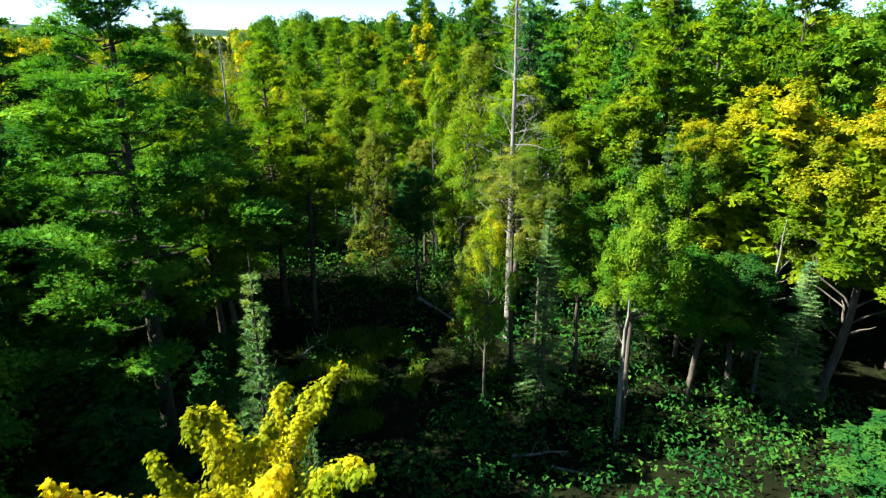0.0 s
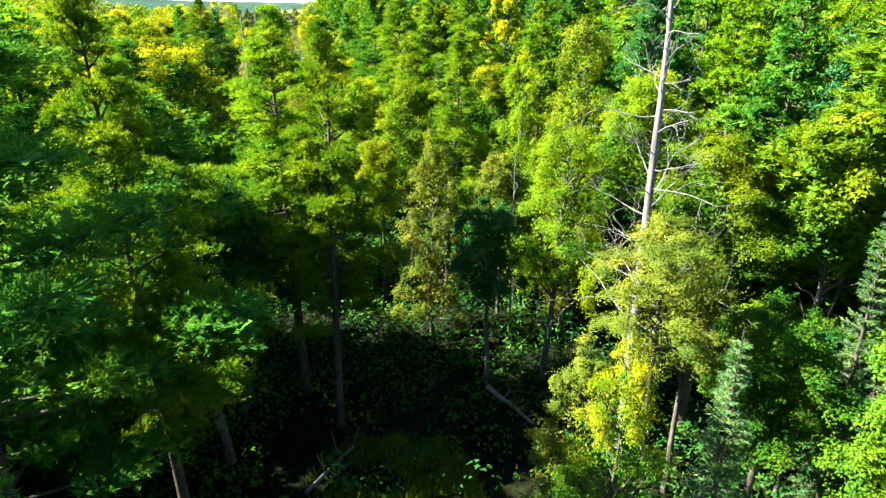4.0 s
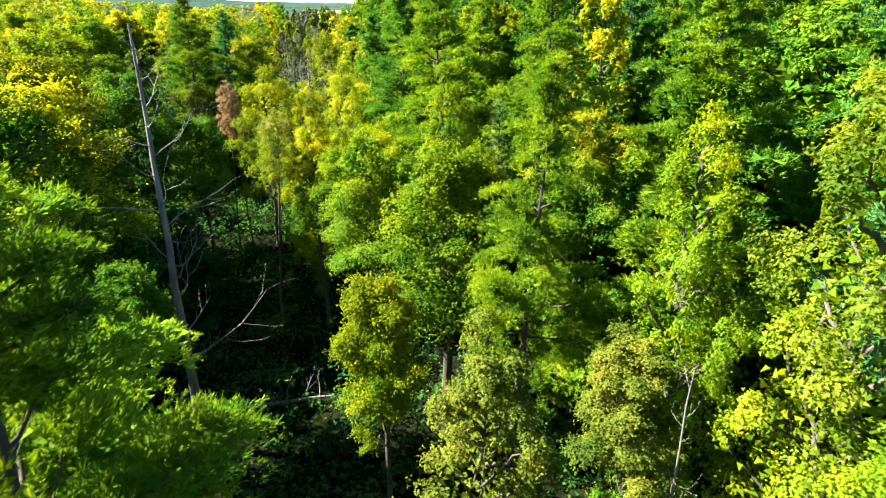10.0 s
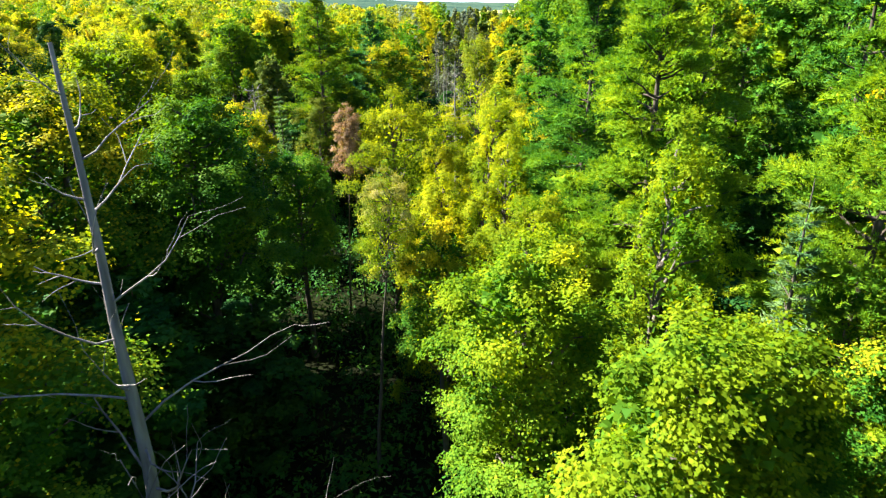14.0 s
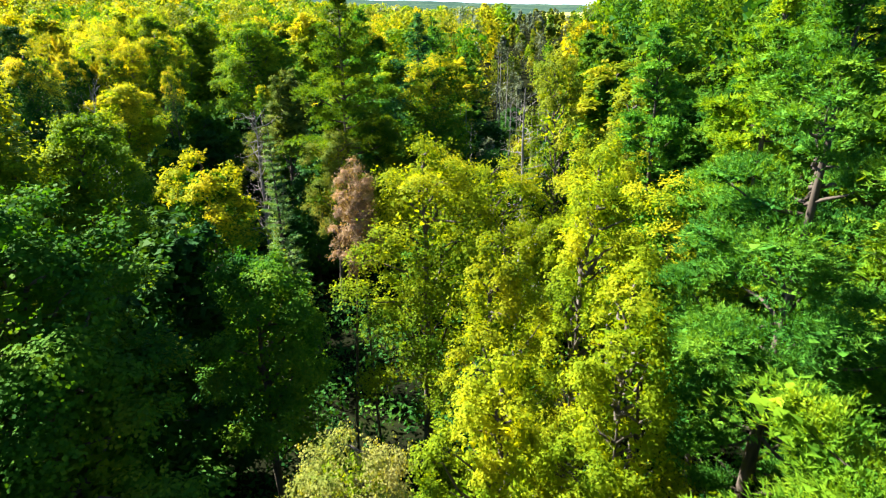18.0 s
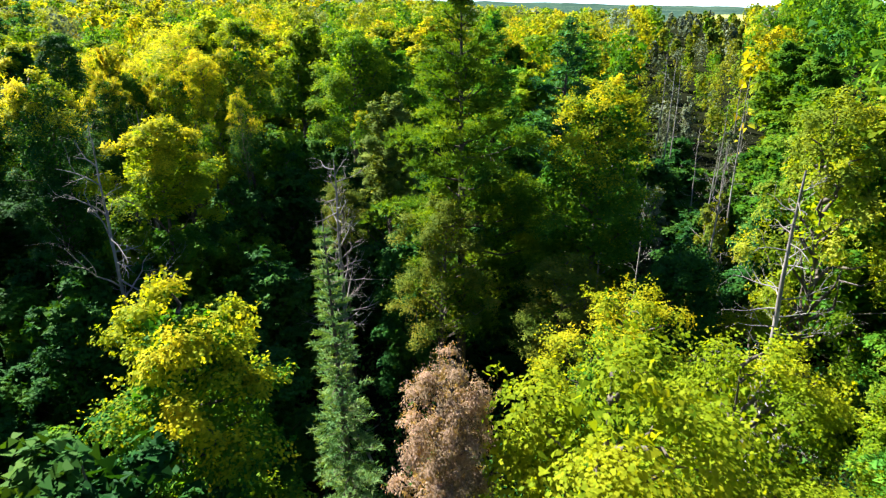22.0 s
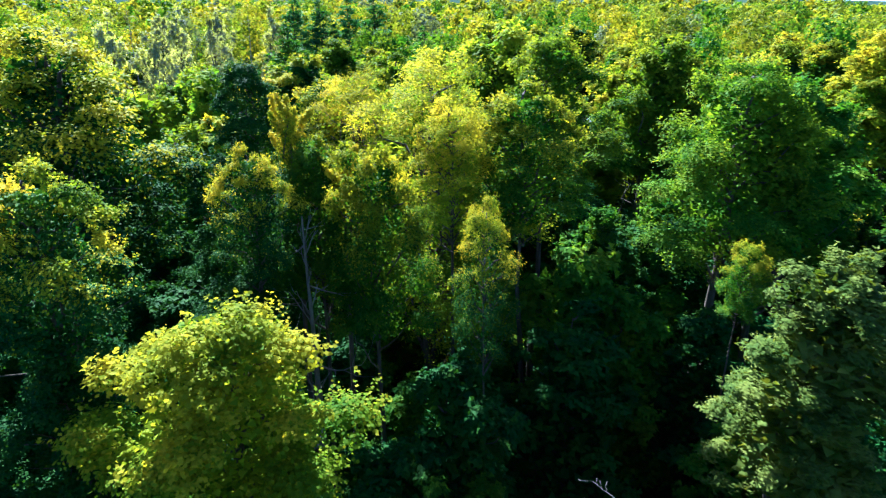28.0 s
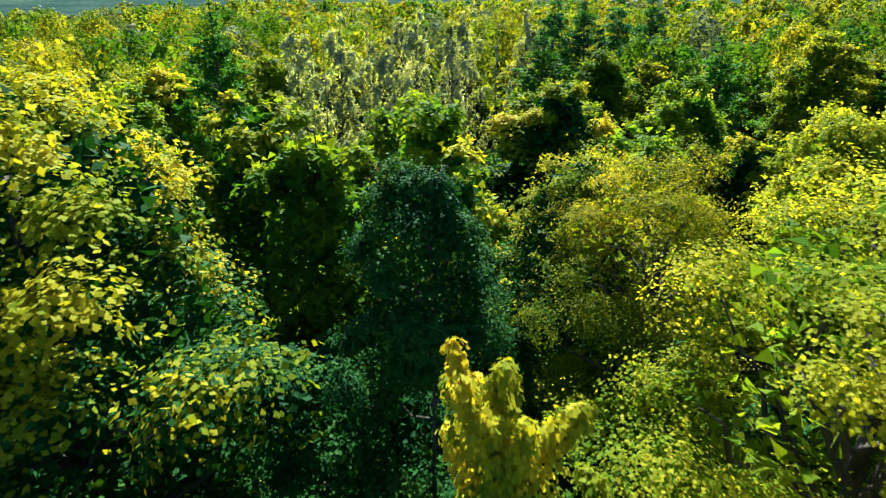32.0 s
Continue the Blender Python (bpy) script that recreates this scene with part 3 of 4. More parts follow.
WORDS = {
    "green": "full-leaved maple with a lumpy mid-green crown", "dark": "broadleaved tree with a dense crown, shade put into its dark green",
    "lime": "broadleaved tree turning lime and yellow-green", "gold": "maple turning golden yellow in early autumn",
    "willow": "tall pale silver-grey willow", "brush": "thin grey-brown crown of nearly bare twigs", "citron": "broadleaved tree in yellow-lime early autumn leaf", "fresh": "broadleaved tree in fresh mid-green leaf", "amber": "maple with amber and orange autumn leaf tips", "olive": "slim broadleaved tree with dull olive-brown leaves",
    "buff": "pale buff and yellow tree thinning for autumn", "rust": "tree with rust-pink dying autumn leaves",
    "ash": "bright fresh green ash tree with airy leaves", "yellow": "maple in clear golden-yellow autumn leaf", "pale": "pale yellow-green crown of small fluttering leaves", "grey": "thin grey-green tree with sparse small leaves"}


KIND = {"olive": "birch_tree", "buff": "birch_tree", "ash": "ash_tree", "grey": "elm_tree", "willow": "willow_tree", "dark": "shade_toned_tree", "lime": "birch_tree"}


def maple(x, y, h, r, tint, lod=1, deep=None):
    lod = 6 if lod == 3 and r > 2.4 else lod
    return plant("maple", x, y, h, r * 1.12, TINT[tint], KIND.get(tint, "maple_tree"), WORDS[tint], "tree", "broadleaved trees of the canopy", lod, deep)


def aspen(x, y, h, r, tint="lime", lod=1):
    return plant("aspen", x, y, h, r * 1.3, TINT[tint], "aspen_tree", "upright aspen, " + WORDS[tint], "tree", "aspens of the canopy", lod)


def pine(x, y, h, r, mat=NEEDLE, lod=1):
    word = {"pine_needle": "tall white pine with feathery deep green plates", "pine_needle_sunlit": "white pine with soft bright green plates, sunlight put into their colour",
            "pine_needle_bluish": "tall white pine with bluish-green needles"}[mat.name]
    return plant("pine", x, y, h, r * 1.1, mat, "pine_tree", word, "pine tree", "white pines", lod)


def spruce(x, y, h, r):
    return plant("spruce", x, y, h, r, SPRUCE, "spruce_tree", "slender blue-grey spruce spire above the undergrowth", "spruce tree", "young spruces", 0)


def cedar(x, y, h, r, mat=CEDAR, deep=None):
    return plant("cedar", x, y, h, r, mat, "cedar_tree", "grey-green cedar with fine feathery sprays", "cedar tree", "cedars", 0, deep)


def bare(name, label, x, y, h, r, seed, limbs, depth, low=0.2, radius=0.2, tilt=(0, 0), rise=0.35, forks=0, thin=1.0, sweep=0.05):
    """A dead tree: bleached trunk, each limb a part of its own."""
    rng = np.random.RandomState(seed)
    z0 = lift(x, y)
    root = tagged(new(name), label, "dead tree", "dead standing trees")
    root.matrix_basis = pose(x, y, z0, tilt[0], tilt[1], 0)
    H = h - z0
    zs = np.linspace(-0.4, H, 12)
    px, py = np.cumsum(rng.normal(size=12) * 0.035), np.cumsum(rng.normal(size=12) * 0.035)
    stem = [tube(np.stack([px, py, zs], -1), radius * np.linspace(1.1, 0.12, 12) ** 0.9, 9)]
    ob = new("trunk", mesh_of(name + "_trunk", stem, DEADWOOD, True))
    ob.parent = root
    for i in range(limbs):
        s = low + (0.97 - low) * (i + rng.uniform(0, 0.8)) / limbs
        az, L = i * 2.4 + rng.normal() * 0.5, r * (1.12 - s * 0.75) * rng.uniform(0.45, 1.15)
        root_at = (np.interp(s * H, zs, px), np.interp(s * H, zs, py), s * H)
        out = []
        dead_limbs(rng, root_at, (math.cos(az), math.sin(az), rise * rng.uniform(-0.4, 1.6)), L, (radius * (0.10 + 0.15 * (1 - s)) + forks * radius * 0.3) * thin, depth, out, sweep)
        b = new("branch", mesh_of(name + "_branch", out, DEADWOOD, True))
        b.parent = root
    STANDS.append((x, y, 1.5))
    return root


def shoot_tree(x, y, h, spread, shoots, tint, seed, size=0.078, per=900):
    """A young tree whose upright leafy shoots stand apart: stem, and each shoot a part with its leaves."""
    rng = np.random.RandomState(seed)
    z0 = lift(x, y)
    root = tagged(new("young_maple"), "young maple with separate upright shoots of " + ("amber" if tint == "amber" else "bright yellow-green") + " leaves", "tree", "young shoot trees")
    root.matrix_basis = pose(x, y, z0)
    H = h - z0
    knee = H - 1.7
    stem = [tube([[0, 0, -0.3], [0.05, 0, knee * 0.5], [0, 0.04, knee]], [0.11, 0.085, 0.05], 7)]
    ob = new("trunk", mesh_of("young_maple_trunk", stem, BARK, True))
    ob.parent = root
    for i in range(shoots):
        az, far = i * 2.4 + rng.normal() * 0.4, spread * math.sqrt((i + 0.4) / shoots)
        tip = np.array([far * math.cos(az), far * math.sin(az), H - rng.uniform(0, 1.3) * (0.3 + i / shoots)])
        path = wavy([0, 0, knee - rng.uniform(0, 0.8)], tip, rng, 7, 0.10)
        wood = tube(path, np.linspace(0.035, 0.006, 7), 4)
        t = 1 - rng.beta(1.0, 1.5, per) * 0.9
        p = np.stack([np.interp(t * 6, np.arange(7), path[:, j]) for j in range(3)], -1)
        e = unit(rng.normal(size=(per, 3)) + [0, 0, -0.1])
        p = p + e * (rng.uniform(0.05, 0.30, per) * (1.25 - 0.85 * t))[:, None]
        ln = size * rng.uniform(0.7, 1.3, per)
        s = new("shoot", mesh_of("young_maple_shoot", [kites(p, e * 0.7 + [0, 0, 0.6] + rng.normal(size=p.shape) * 0.3, e + [0, 0, -0.25], ln, ln * 0.8)], TINT[tint]))
        s.parent = root
        tagged(s, kind="stuff")
        w = new("twig", mesh_of("young_maple_twig", [wood], BARK, True))
        w.parent = s
    STANDS.append((x, y, spread * 0.7))
    return root


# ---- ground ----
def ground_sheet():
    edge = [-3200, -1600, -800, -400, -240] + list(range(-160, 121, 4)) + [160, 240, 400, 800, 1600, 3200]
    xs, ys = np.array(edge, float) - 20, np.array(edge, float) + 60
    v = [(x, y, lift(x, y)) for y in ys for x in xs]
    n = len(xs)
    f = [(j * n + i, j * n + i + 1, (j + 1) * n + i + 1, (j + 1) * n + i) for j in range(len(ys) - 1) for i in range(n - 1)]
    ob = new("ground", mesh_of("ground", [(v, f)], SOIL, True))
    return tagged(ob, "forest floor with leaf litter and moss, shade put into its dark tone", "ground", kind="structure")


ground_sheet()

# ---- the first glade: pines, spires and the tall snag ----
pine(-13.2, 25.9, 23.8, 5.3, NEEDLE, 3)
# two pines added out of sight to the west, to shade the next ones
pine(-26.5, 38.0, 22.0, 4.6, NEEDLE, 0)
pine(-25.0, 43.5, 20.0, 4.0, NEEDLE)
pine(-12.4, 32.0, 20.8, 3.0, NEEDLE_LIT, 0)
pine(-16.5, 39.0, 18.5, 3.8, NEEDLE, 0)
pine(-9.1, 40.7, 19.3, 2.8, NEEDLE_LIT, 3)
pine(-11.9, 43.6, 19.8, 3.6, NEEDLE_LIT, 3)
# six unseen trees added beside and behind the start, to shade the east side
pine(-14.5, 5.5, 23.0, 4.0, NEEDLE, 1)
pine(-11.0, -4.0, 23.0, 4.0, NEEDLE, 1)
pine(-18.0, 13.0, 23.5, 4.2, NEEDLE, 1)
pine(-18.4, 19.4, 23.0, 4.2, NEEDLE, 1)
maple(-13.0, 11.0, 18.0, 3.4, "green", 1)
maple(-6.5, -7.0, 16.0, 3.2, "green", 1)
shoot_tree(-2.6, 6.9, 15.4, 2.2, 18, "yellow", 301)
maple(-3.0, 6.2, 13.9, 2.2, "citron", 3)
# low trees in shade-toned green, put where only deep shade lies
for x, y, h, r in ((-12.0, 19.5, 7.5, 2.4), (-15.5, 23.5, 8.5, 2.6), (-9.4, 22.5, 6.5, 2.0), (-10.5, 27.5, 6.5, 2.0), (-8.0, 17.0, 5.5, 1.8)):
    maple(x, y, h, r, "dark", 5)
spruce(-4.9, 14.7, 14.7, 1.3)
spruce(-3.2, 11.6, 12.9, 0.8)
spruce(-4.6, 12.2, 12.6, 0.7)
spruce(5.4, 30.2, 11.9, 1.4)
maple(6.2, 37.6, 11.2, 1.7, "olive", 0)
spruce(10.8, 34.6, 14.8, 1.2)
spruce(13.0, 35.5, 15.5, 1.1)
spruce(19.2, 30.5, 9.0, 1.7)
maple(2.2, 30.0, 11.6, 1.25, "gold", 4, 7.5)
# two trees added to keep the sun off the grass behind them
maple(-13.6, 37.6, 12.5, 2.8, "dark", 0, 8)
maple(-14.6, 41.6, 12.5, 2.8, "dark", 0, 8)
maple(4.1, 33.3, 14.3, 1.7, "olive", 4, 4.4)
aspen(1.8, 33.5, 9.5, 1.7, "olive")
maple(8.0, 42.5, 15.2, 2.6, "lime", 0)
maple(9.5, 28.6, 14.4, 1.8, "ash", 3, 7.5)
maple(12.4, 41.0, 16.4, 2.4, "lime")
maple(15.0, 36.2, 15.4, 1.6, "gold", 3)
maple(19.6, 36.0, 17.6, 3.6, "yellow", 0, 11)
maple(13.6, 30.5, 9.6, 2.4, "green", 3)
maple(16.6, 32.0, 8.8, 2.4, "dark", 3)
maple(8.0, 33.6, 11.5, 1.9, "green", 3)
maple(21.4, 31.0, 17.4, 3.2, "yellow", 0, 10)
pine(15.4, 42.5, 23.5, 4.8, NEEDLE_LIT, 0)
pine(19.0, 46.0, 23.0, 4.2, NEEDLE_LIT)
bare("dead_pine", "tall bleached dead pine with long bare side limbs", 4.35, 38.8, 23.2, 4.4, 3, 52, 2, 0.30, 0.27, rise=0.55, thin=0.62)
bare("dead_ash", "broken grey dead stems among green leaves", 18.2, 32.2, 10.5, 2.4, 8, 9, 1, 0.3, 0.13, rise=1.2)
bare("dead_ash", "broken pale trunk below a green ash crown", 9.0, 27.6, 8.6, 1.3, 12, 7, 1, 0.35, 0.16)

# ---- the middle stand ----
aspen(2.6, 52.2, 20.0, 2.7, "pale", 0)
aspen(-0.6, 54.5, 17.0, 1.8, "lime")
maple(1.2, 45.8, 15.0, 2.2, "lime", 4)
maple(6.0, 48.0, 17.0, 2.6, "lime")
pine(0.5, 60.5, 20.5, 3.6, NEEDLE_LIT, 0)
pine(7.5, 58.0, 22.5, 3.6, NEEDLE_BLUE)
maple(-1.6, 53.2, 11.5, 1.5, "olive")
bare("dead_birch", "thin grey leafless birch in the thicket", -0.8, 51.2, 12.0, 1.6, 21, 12, 1, 0.35, 0.07, rise=1.2)
maple(-1.9, 45.2, 11.0, 1.8, "dark", 0)
aspen(-5.8, 50.6, 13.2, 2.0, "olive", 0)
maple(-9.9, 55.9, 11.8, 1.75, "citron", 3, 8.5)
pine(-5.6, 57.4, 18.2, 2.5, NEEDLE_LIT, 0)
maple(-8.9, 62.8, 15.2, 3.2, "lime", 3, 10)
maple(-13.4, 66.2, 14.6, 2.6, "lime", 3)
maple(-3.2, 68.0, 15.5, 2.6, "gold")
aspen(-10.4, 70.2, 17.0, 2.2, "lime")
pine(-5.4, 71.4, 21.5, 3.6, NEEDLE_LIT)
pine(-11.8, 75.4, 21.3, 3.8, NEEDLE_LIT, 3)
pine(-15.8, 81.2, 21.0, 3.4, NEEDLE, 0)
aspen(-2.0, 80.5, 22.0, 2.8, "gold")
pine(3.0, 72.0, 24.0, 3.8, NEEDLE)
pine(10.0, 70.0, 25.0, 4.0, NEEDLE)
pine(-4.0, 88.0, 24.5, 3.6, NEEDLE)
bare("dead_pine", "weathered dead pine with upswept bare limbs", -20.0, 59.3, 19.2, 4.6, 44, 24, 1, 0.22, 0.24, rise=0.22, thin=0.85, sweep=0.20)
maple(-24.6, 57.6, 17.4, 3.8, "gold", 3)
maple(-23.5, 54.0, 13.5, 2.6, "green", 0)
maple(-18.9, 54.8, 12.0, 1.5, "green", 3)
# two crowns added as sun blockers for the glade floor
maple(-17.2, 46.0, 15.0, 3.0, "green", 5)
maple(-20.0, 45.5, 16.0, 3.0, "green", 5)
maple(-32.0, 66.5, 17.8, 3.8, "gold")
maple(-30.3, 71.6, 16.6, 3.4, "green", 3, 11)
maple(-34.9, 77.0, 17.0, 1.7, "ash", 3)
maple(-21.3, 70.75, 14.4, 1.1, "buff", 4)
maple(-15.4, 72.6, 13.8, 2.0, "citron", 4)
aspen(-18.8, 79.6, 14.2, 2.2, "citron", 0)
maple(-18.6, 72.2, 12.4, 1.8, "gold", 3)
maple(-7.4, 64.6, 14.2, 1.8, "lime", 0)
spruce(-7.3, 68.2, 16.0, 1.6)
aspen(-20.6, 76.4, 13.0, 2.0, "citron", 0)
maple(-30.2, 78.4, 12.8, 2.2, "green", 0)
maple(-37.0, 72.6, 19.2, 3.6, "lime")
# shade-toned crowns added to block the sun from the treeless strip
for x, y, h, r in ((-28, 65.5, 11, 2.8), (-29.5, 61.5, 12, 3.0), (-26.5, 69.2, 9, 2.2), (-34, 62.5, 15, 3.4), (-33.5, 70, 14, 3.0), (-36, 79.5, 13, 2.8), (-33, 75, 12, 2.6), (-31, 66, 12, 2.6)):
    maple(x, y, h, r, "dark", 5)

# ---- the bend ----
maple(-31.3, 84.0, 14.3, 0.9, "rust", 4, 4.4)
maple(-30.5, 84.8, 13.4, 0.8, "rust", 4, 3.6)
maple(-28.4, 85.6, 15.5, 2.9, "citron", 4)
maple(-27.2, 90.2, 13.7, 2.4, "citron", 4)
aspen(-21.6, 84.0, 15.8, 2.2, "citron", 0)
aspen(-22.6, 80.2, 14.0, 2.0, "citron", 0)
maple(-19.8, 87.2, 14.6, 2.6, "gold", 0)
maple(-22.4, 90.4, 15.0, 2.4, "citron", 4)
pine(-22.0, 96.2, 19.0, 3.0, NEEDLE)
aspen(-24.0, 97.6, 16.4, 2.4, "pale", 0)
pine(-17.6, 94.6, 21.0, 3.6, NEEDLE_LIT)
pine(-12.0, 88.0, 20.5, 3.4, NEEDLE_LIT)
aspen(-28.6, 100.6, 18.2, 2.5, "pale", 0)
bare("dead_spruce", "grey dead conifer with fine twiggy side branches", -28.2, 94.6, 16.0, 2.2, 61, 54, 2, 0.25, 0.17, rise=0.1)
maple(-37.9, 83.4, 14.1, 2.3, "gold", 3)
maple(-30.8, 91.8, 13.4, 2.0, "gold", 4)
spruce(-38.6, 88.1, 14.3, 1.5)
pine(-42.4, 98.2, 21.2, 3.5, NEEDLE_LIT, 3)
maple(-37.2, 101.0, 17.2, 2.6, "gold", 3)
maple(-41.4, 95.5, 13.0, 1.9, "olive", 4, 6.5)
maple(-36.4, 97.0, 11.0, 2.0, "olive", 4, 5)
maple(-33.0, 99.5, 12.0, 2.2, "dark")
bare("dead_maple", "leafless pale tree with spreading branches in shade", -49.3, 85.7, 15.4, 3.8, 71, 22, 2, 0.42, 0.13, rise=1.9, forks=0.5)
maple(-48.9, 96.6, 12.0, 1.1, "olive", 4, 3.6)
bare("dead_birch", "leafless many-stemmed pale birch in the gap", -59.0, 91.4, 14.8, 3.4, 77, 22, 1, 0.50, 0.16, rise=2.4, thin=1.5)
bare("dead_maple", "grey twiggy dead tree hung with lichen", -47.4, 94.9, 13.4, 2.9, 73, 44, 2, 0.30, 0.15, rise=0.9, forks=0.4)
cedar(-52.0, 102.5, 15.5, 2.4, deep=7)
maple(-56.2, 104.2, 13.7, 0.8, "gold")

# ---- the last canopy ----
maple(-52.5, 89.2, 15.7, 2.3, "yellow", 3, 5.2)
maple(-55.5, 86.0, 17.5, 1.5, "amber", 3, 5)
maple(-56.3, 96.0, 15.8, 0.85, "amber", 4, 5)
maple(-61.6, 99.4, 18.0, 1.9, "gold", 3, 5.5)
maple(-65.6, 96.6, 19.0, 4.1, "yellow", 7)
maple(-63.0, 108.8, 18.9, 3.3, "lime", 3, 9)
maple(-67.4, 102.6, 19.6, 2.4, "lime", 3)
maple(-65.2, 84.3, 20.0, 3.5, "amber", 3, 10)
# unlit front of this clump: three crowns in shade-toned green
maple(-65.6, 89.9, 18.8, 1.3, "dark", 3)
maple(-65.4, 89.5, 15.6, 1.9, "dark", 3)
maple(-66.0, 90.3, 12.0, 2.0, "dark", 0)
maple(-55.5, 85.7, 13.8, 1.6, "dark", 3)
maple(-53.2, 89.9, 11.0, 2.3, "green", 5)
maple(-51.8, 87.6, 9.5, 2.0, "dark", 5)
maple(-56.6, 95.0, 11.5, 1.9, "dark", 5)
maple(-60.6, 101.0, 13.0, 2.4, "green", 5)
maple(-58.0, 99.5, 11.5, 2.2, "dark", 5)
maple(-59.4, 88.8, 13.6, 1.5, "dark", 3)
shoot_tree(-61.4, 91.2, 18.0, 0.8, 8, "amber", 305)
shoot_tree(-60.6, 92.6, 16.8, 1.4, 9, "amber", 309)
maple(-59.2, 90.0, 16.9, 1.0, "amber", 3, 4)
maple(-58.6, 93.3, 17.0, 1.4, "gold", 3, 6)
maple(-61.6, 96.6, 17.6, 1.4, "yellow", 4, 5)
maple(-61.0, 91.7, 16.9, 1.5, "green", 3, 6)
maple(-70.4, 95.2, 17.9, 2.6, "yellow", 7)
maple(-74.2, 93.4, 17.2, 2.8, "amber")
maple(-70.0, 98.8, 19.0, 2.2, "yellow")
maple(-73.0, 103.0, 19.8, 3.0, "lime")
maple(-79.5, 116.0, 18.8, 3.2, "lime")
maple(-63.2, 112.0, 17.8, 2.8, "green")
pine(-52.0, 121.0, 19.0, 3.4, NEEDLE_BLUE)
pine(-56.0, 118.0, 19.5, 3.4, NEEDLE)
# crowns added west of the last gap to keep the sun out of it
for x, y, h, r, tint in ((-80, 84.5, 17.5, 3.4, "lime"), (-84.5, 80, 18, 3.4, "gold"), (-86, 88, 17.6, 3.2, "lime"), (-79.5, 89, 16.2, 3.0, "amber"), (-81, 97, 17.0, 3.0, "lime"),
                         (-68.8, 86.6, 9.5, 2.4, "dark"), (-71.5, 91.3, 10.5, 2.2, "dark"), (-74, 85.5, 10.5, 2.6, "dark"), (-69, 80.5, 13, 2.6, "dark"), (-63.5, 78.5, 14, 2.8, "dark")):
    maple(x, y, h, r, tint, 5)
for x, y, h, r in ((-105, 79, 19.4, 1.8), (-109, 84, 19.8, 1.5), (-112, 88, 20.2, 1.6), (-116, 93, 19.6, 1.7), (-103, 88, 18.8, 1.6), (-108, 75, 19.2, 1.9), (-99, 83, 18.6, 1.7), (-117, 82, 20.0, 1.6)):
    aspen(x, y, h + 0.6, r * 1.2, "willow")
for x, y, h in ((-101, 79, 19.0), (-106, 91, 19.6), (-111, 80, 20.4), (-49, 137, 15.2), (-33, 103, 14.6), (-47, 131, 15.8), (-52, 141, 15.5), (-40, 128, 15.0)):
    bare("dead_aspen", "leafless grey aspen among far crowns", x, y, h, 2.2, int(-x * 7 + y), 12, 1, 0.45, 0.09, rise=1.6)
for x, y in ((-138, 97), (-139, 102), (-137, 109), (-141, 106)):
    pine(x, y, 22.0, 3.6, NEEDLE_BLUE, 2)


# ---- the woods between and behind ----
def in_glade(x, y):
    """The first clearing and the treeless strip that leads on from it."""
    return ((x + 5) / 6.5) ** 2 + ((y - 35) / 10) ** 2 < 1 or line_distance(x, y, GAP) < 3.6


def free(x, y, gap):
    return all((x - a) ** 2 + (y - b) ** 2 > (gap + 0.62 * c) ** 2 for a, b, c in STANDS)


def off_line(x, y):
    """Distance from the line of low growth that winds through the wood."""
    return line_distance(x, y, LINE)


SECTORS = [(0, 0, 0), (-4, 39, 12), (-10, 52, 25), (-16, 66, 30), (-30, 83, 48), (-44, 91, 77), (-57, 91, 95)]


def open_to_view(x, y, reach):
    """True in those sectors of the wood that lie open from the line of low growth."""
    for sx, sy, turn in SECTORS:
        d = math.hypot(x - sx, y - sy)
        off = (math.degrees(math.atan2(sx - x, y - sy)) - turn + 180) % 360 - 180
        if d < reach and abs(off) < 41:
            return True
    return False


SHADED = []
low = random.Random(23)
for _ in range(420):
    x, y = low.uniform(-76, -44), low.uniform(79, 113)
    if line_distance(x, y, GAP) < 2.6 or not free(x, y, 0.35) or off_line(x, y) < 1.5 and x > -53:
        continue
    # two in three take the shade-toned green
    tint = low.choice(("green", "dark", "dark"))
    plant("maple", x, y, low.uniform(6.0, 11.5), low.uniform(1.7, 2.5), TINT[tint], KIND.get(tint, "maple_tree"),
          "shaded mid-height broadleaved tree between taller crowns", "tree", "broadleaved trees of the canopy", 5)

for _ in range(2600):
    x, y = low.uniform(-110, 40), low.uniform(40, 150)
    d = off_line(x, y)
    if not 22 < d < 50 or not open_to_view(x, y, 62):
        continue
    SHADED.append((x, y, low.uniform(6.0, 10.0), low.uniform(2.2, 3.0), low.choice(("green", "dark", "dark"))))

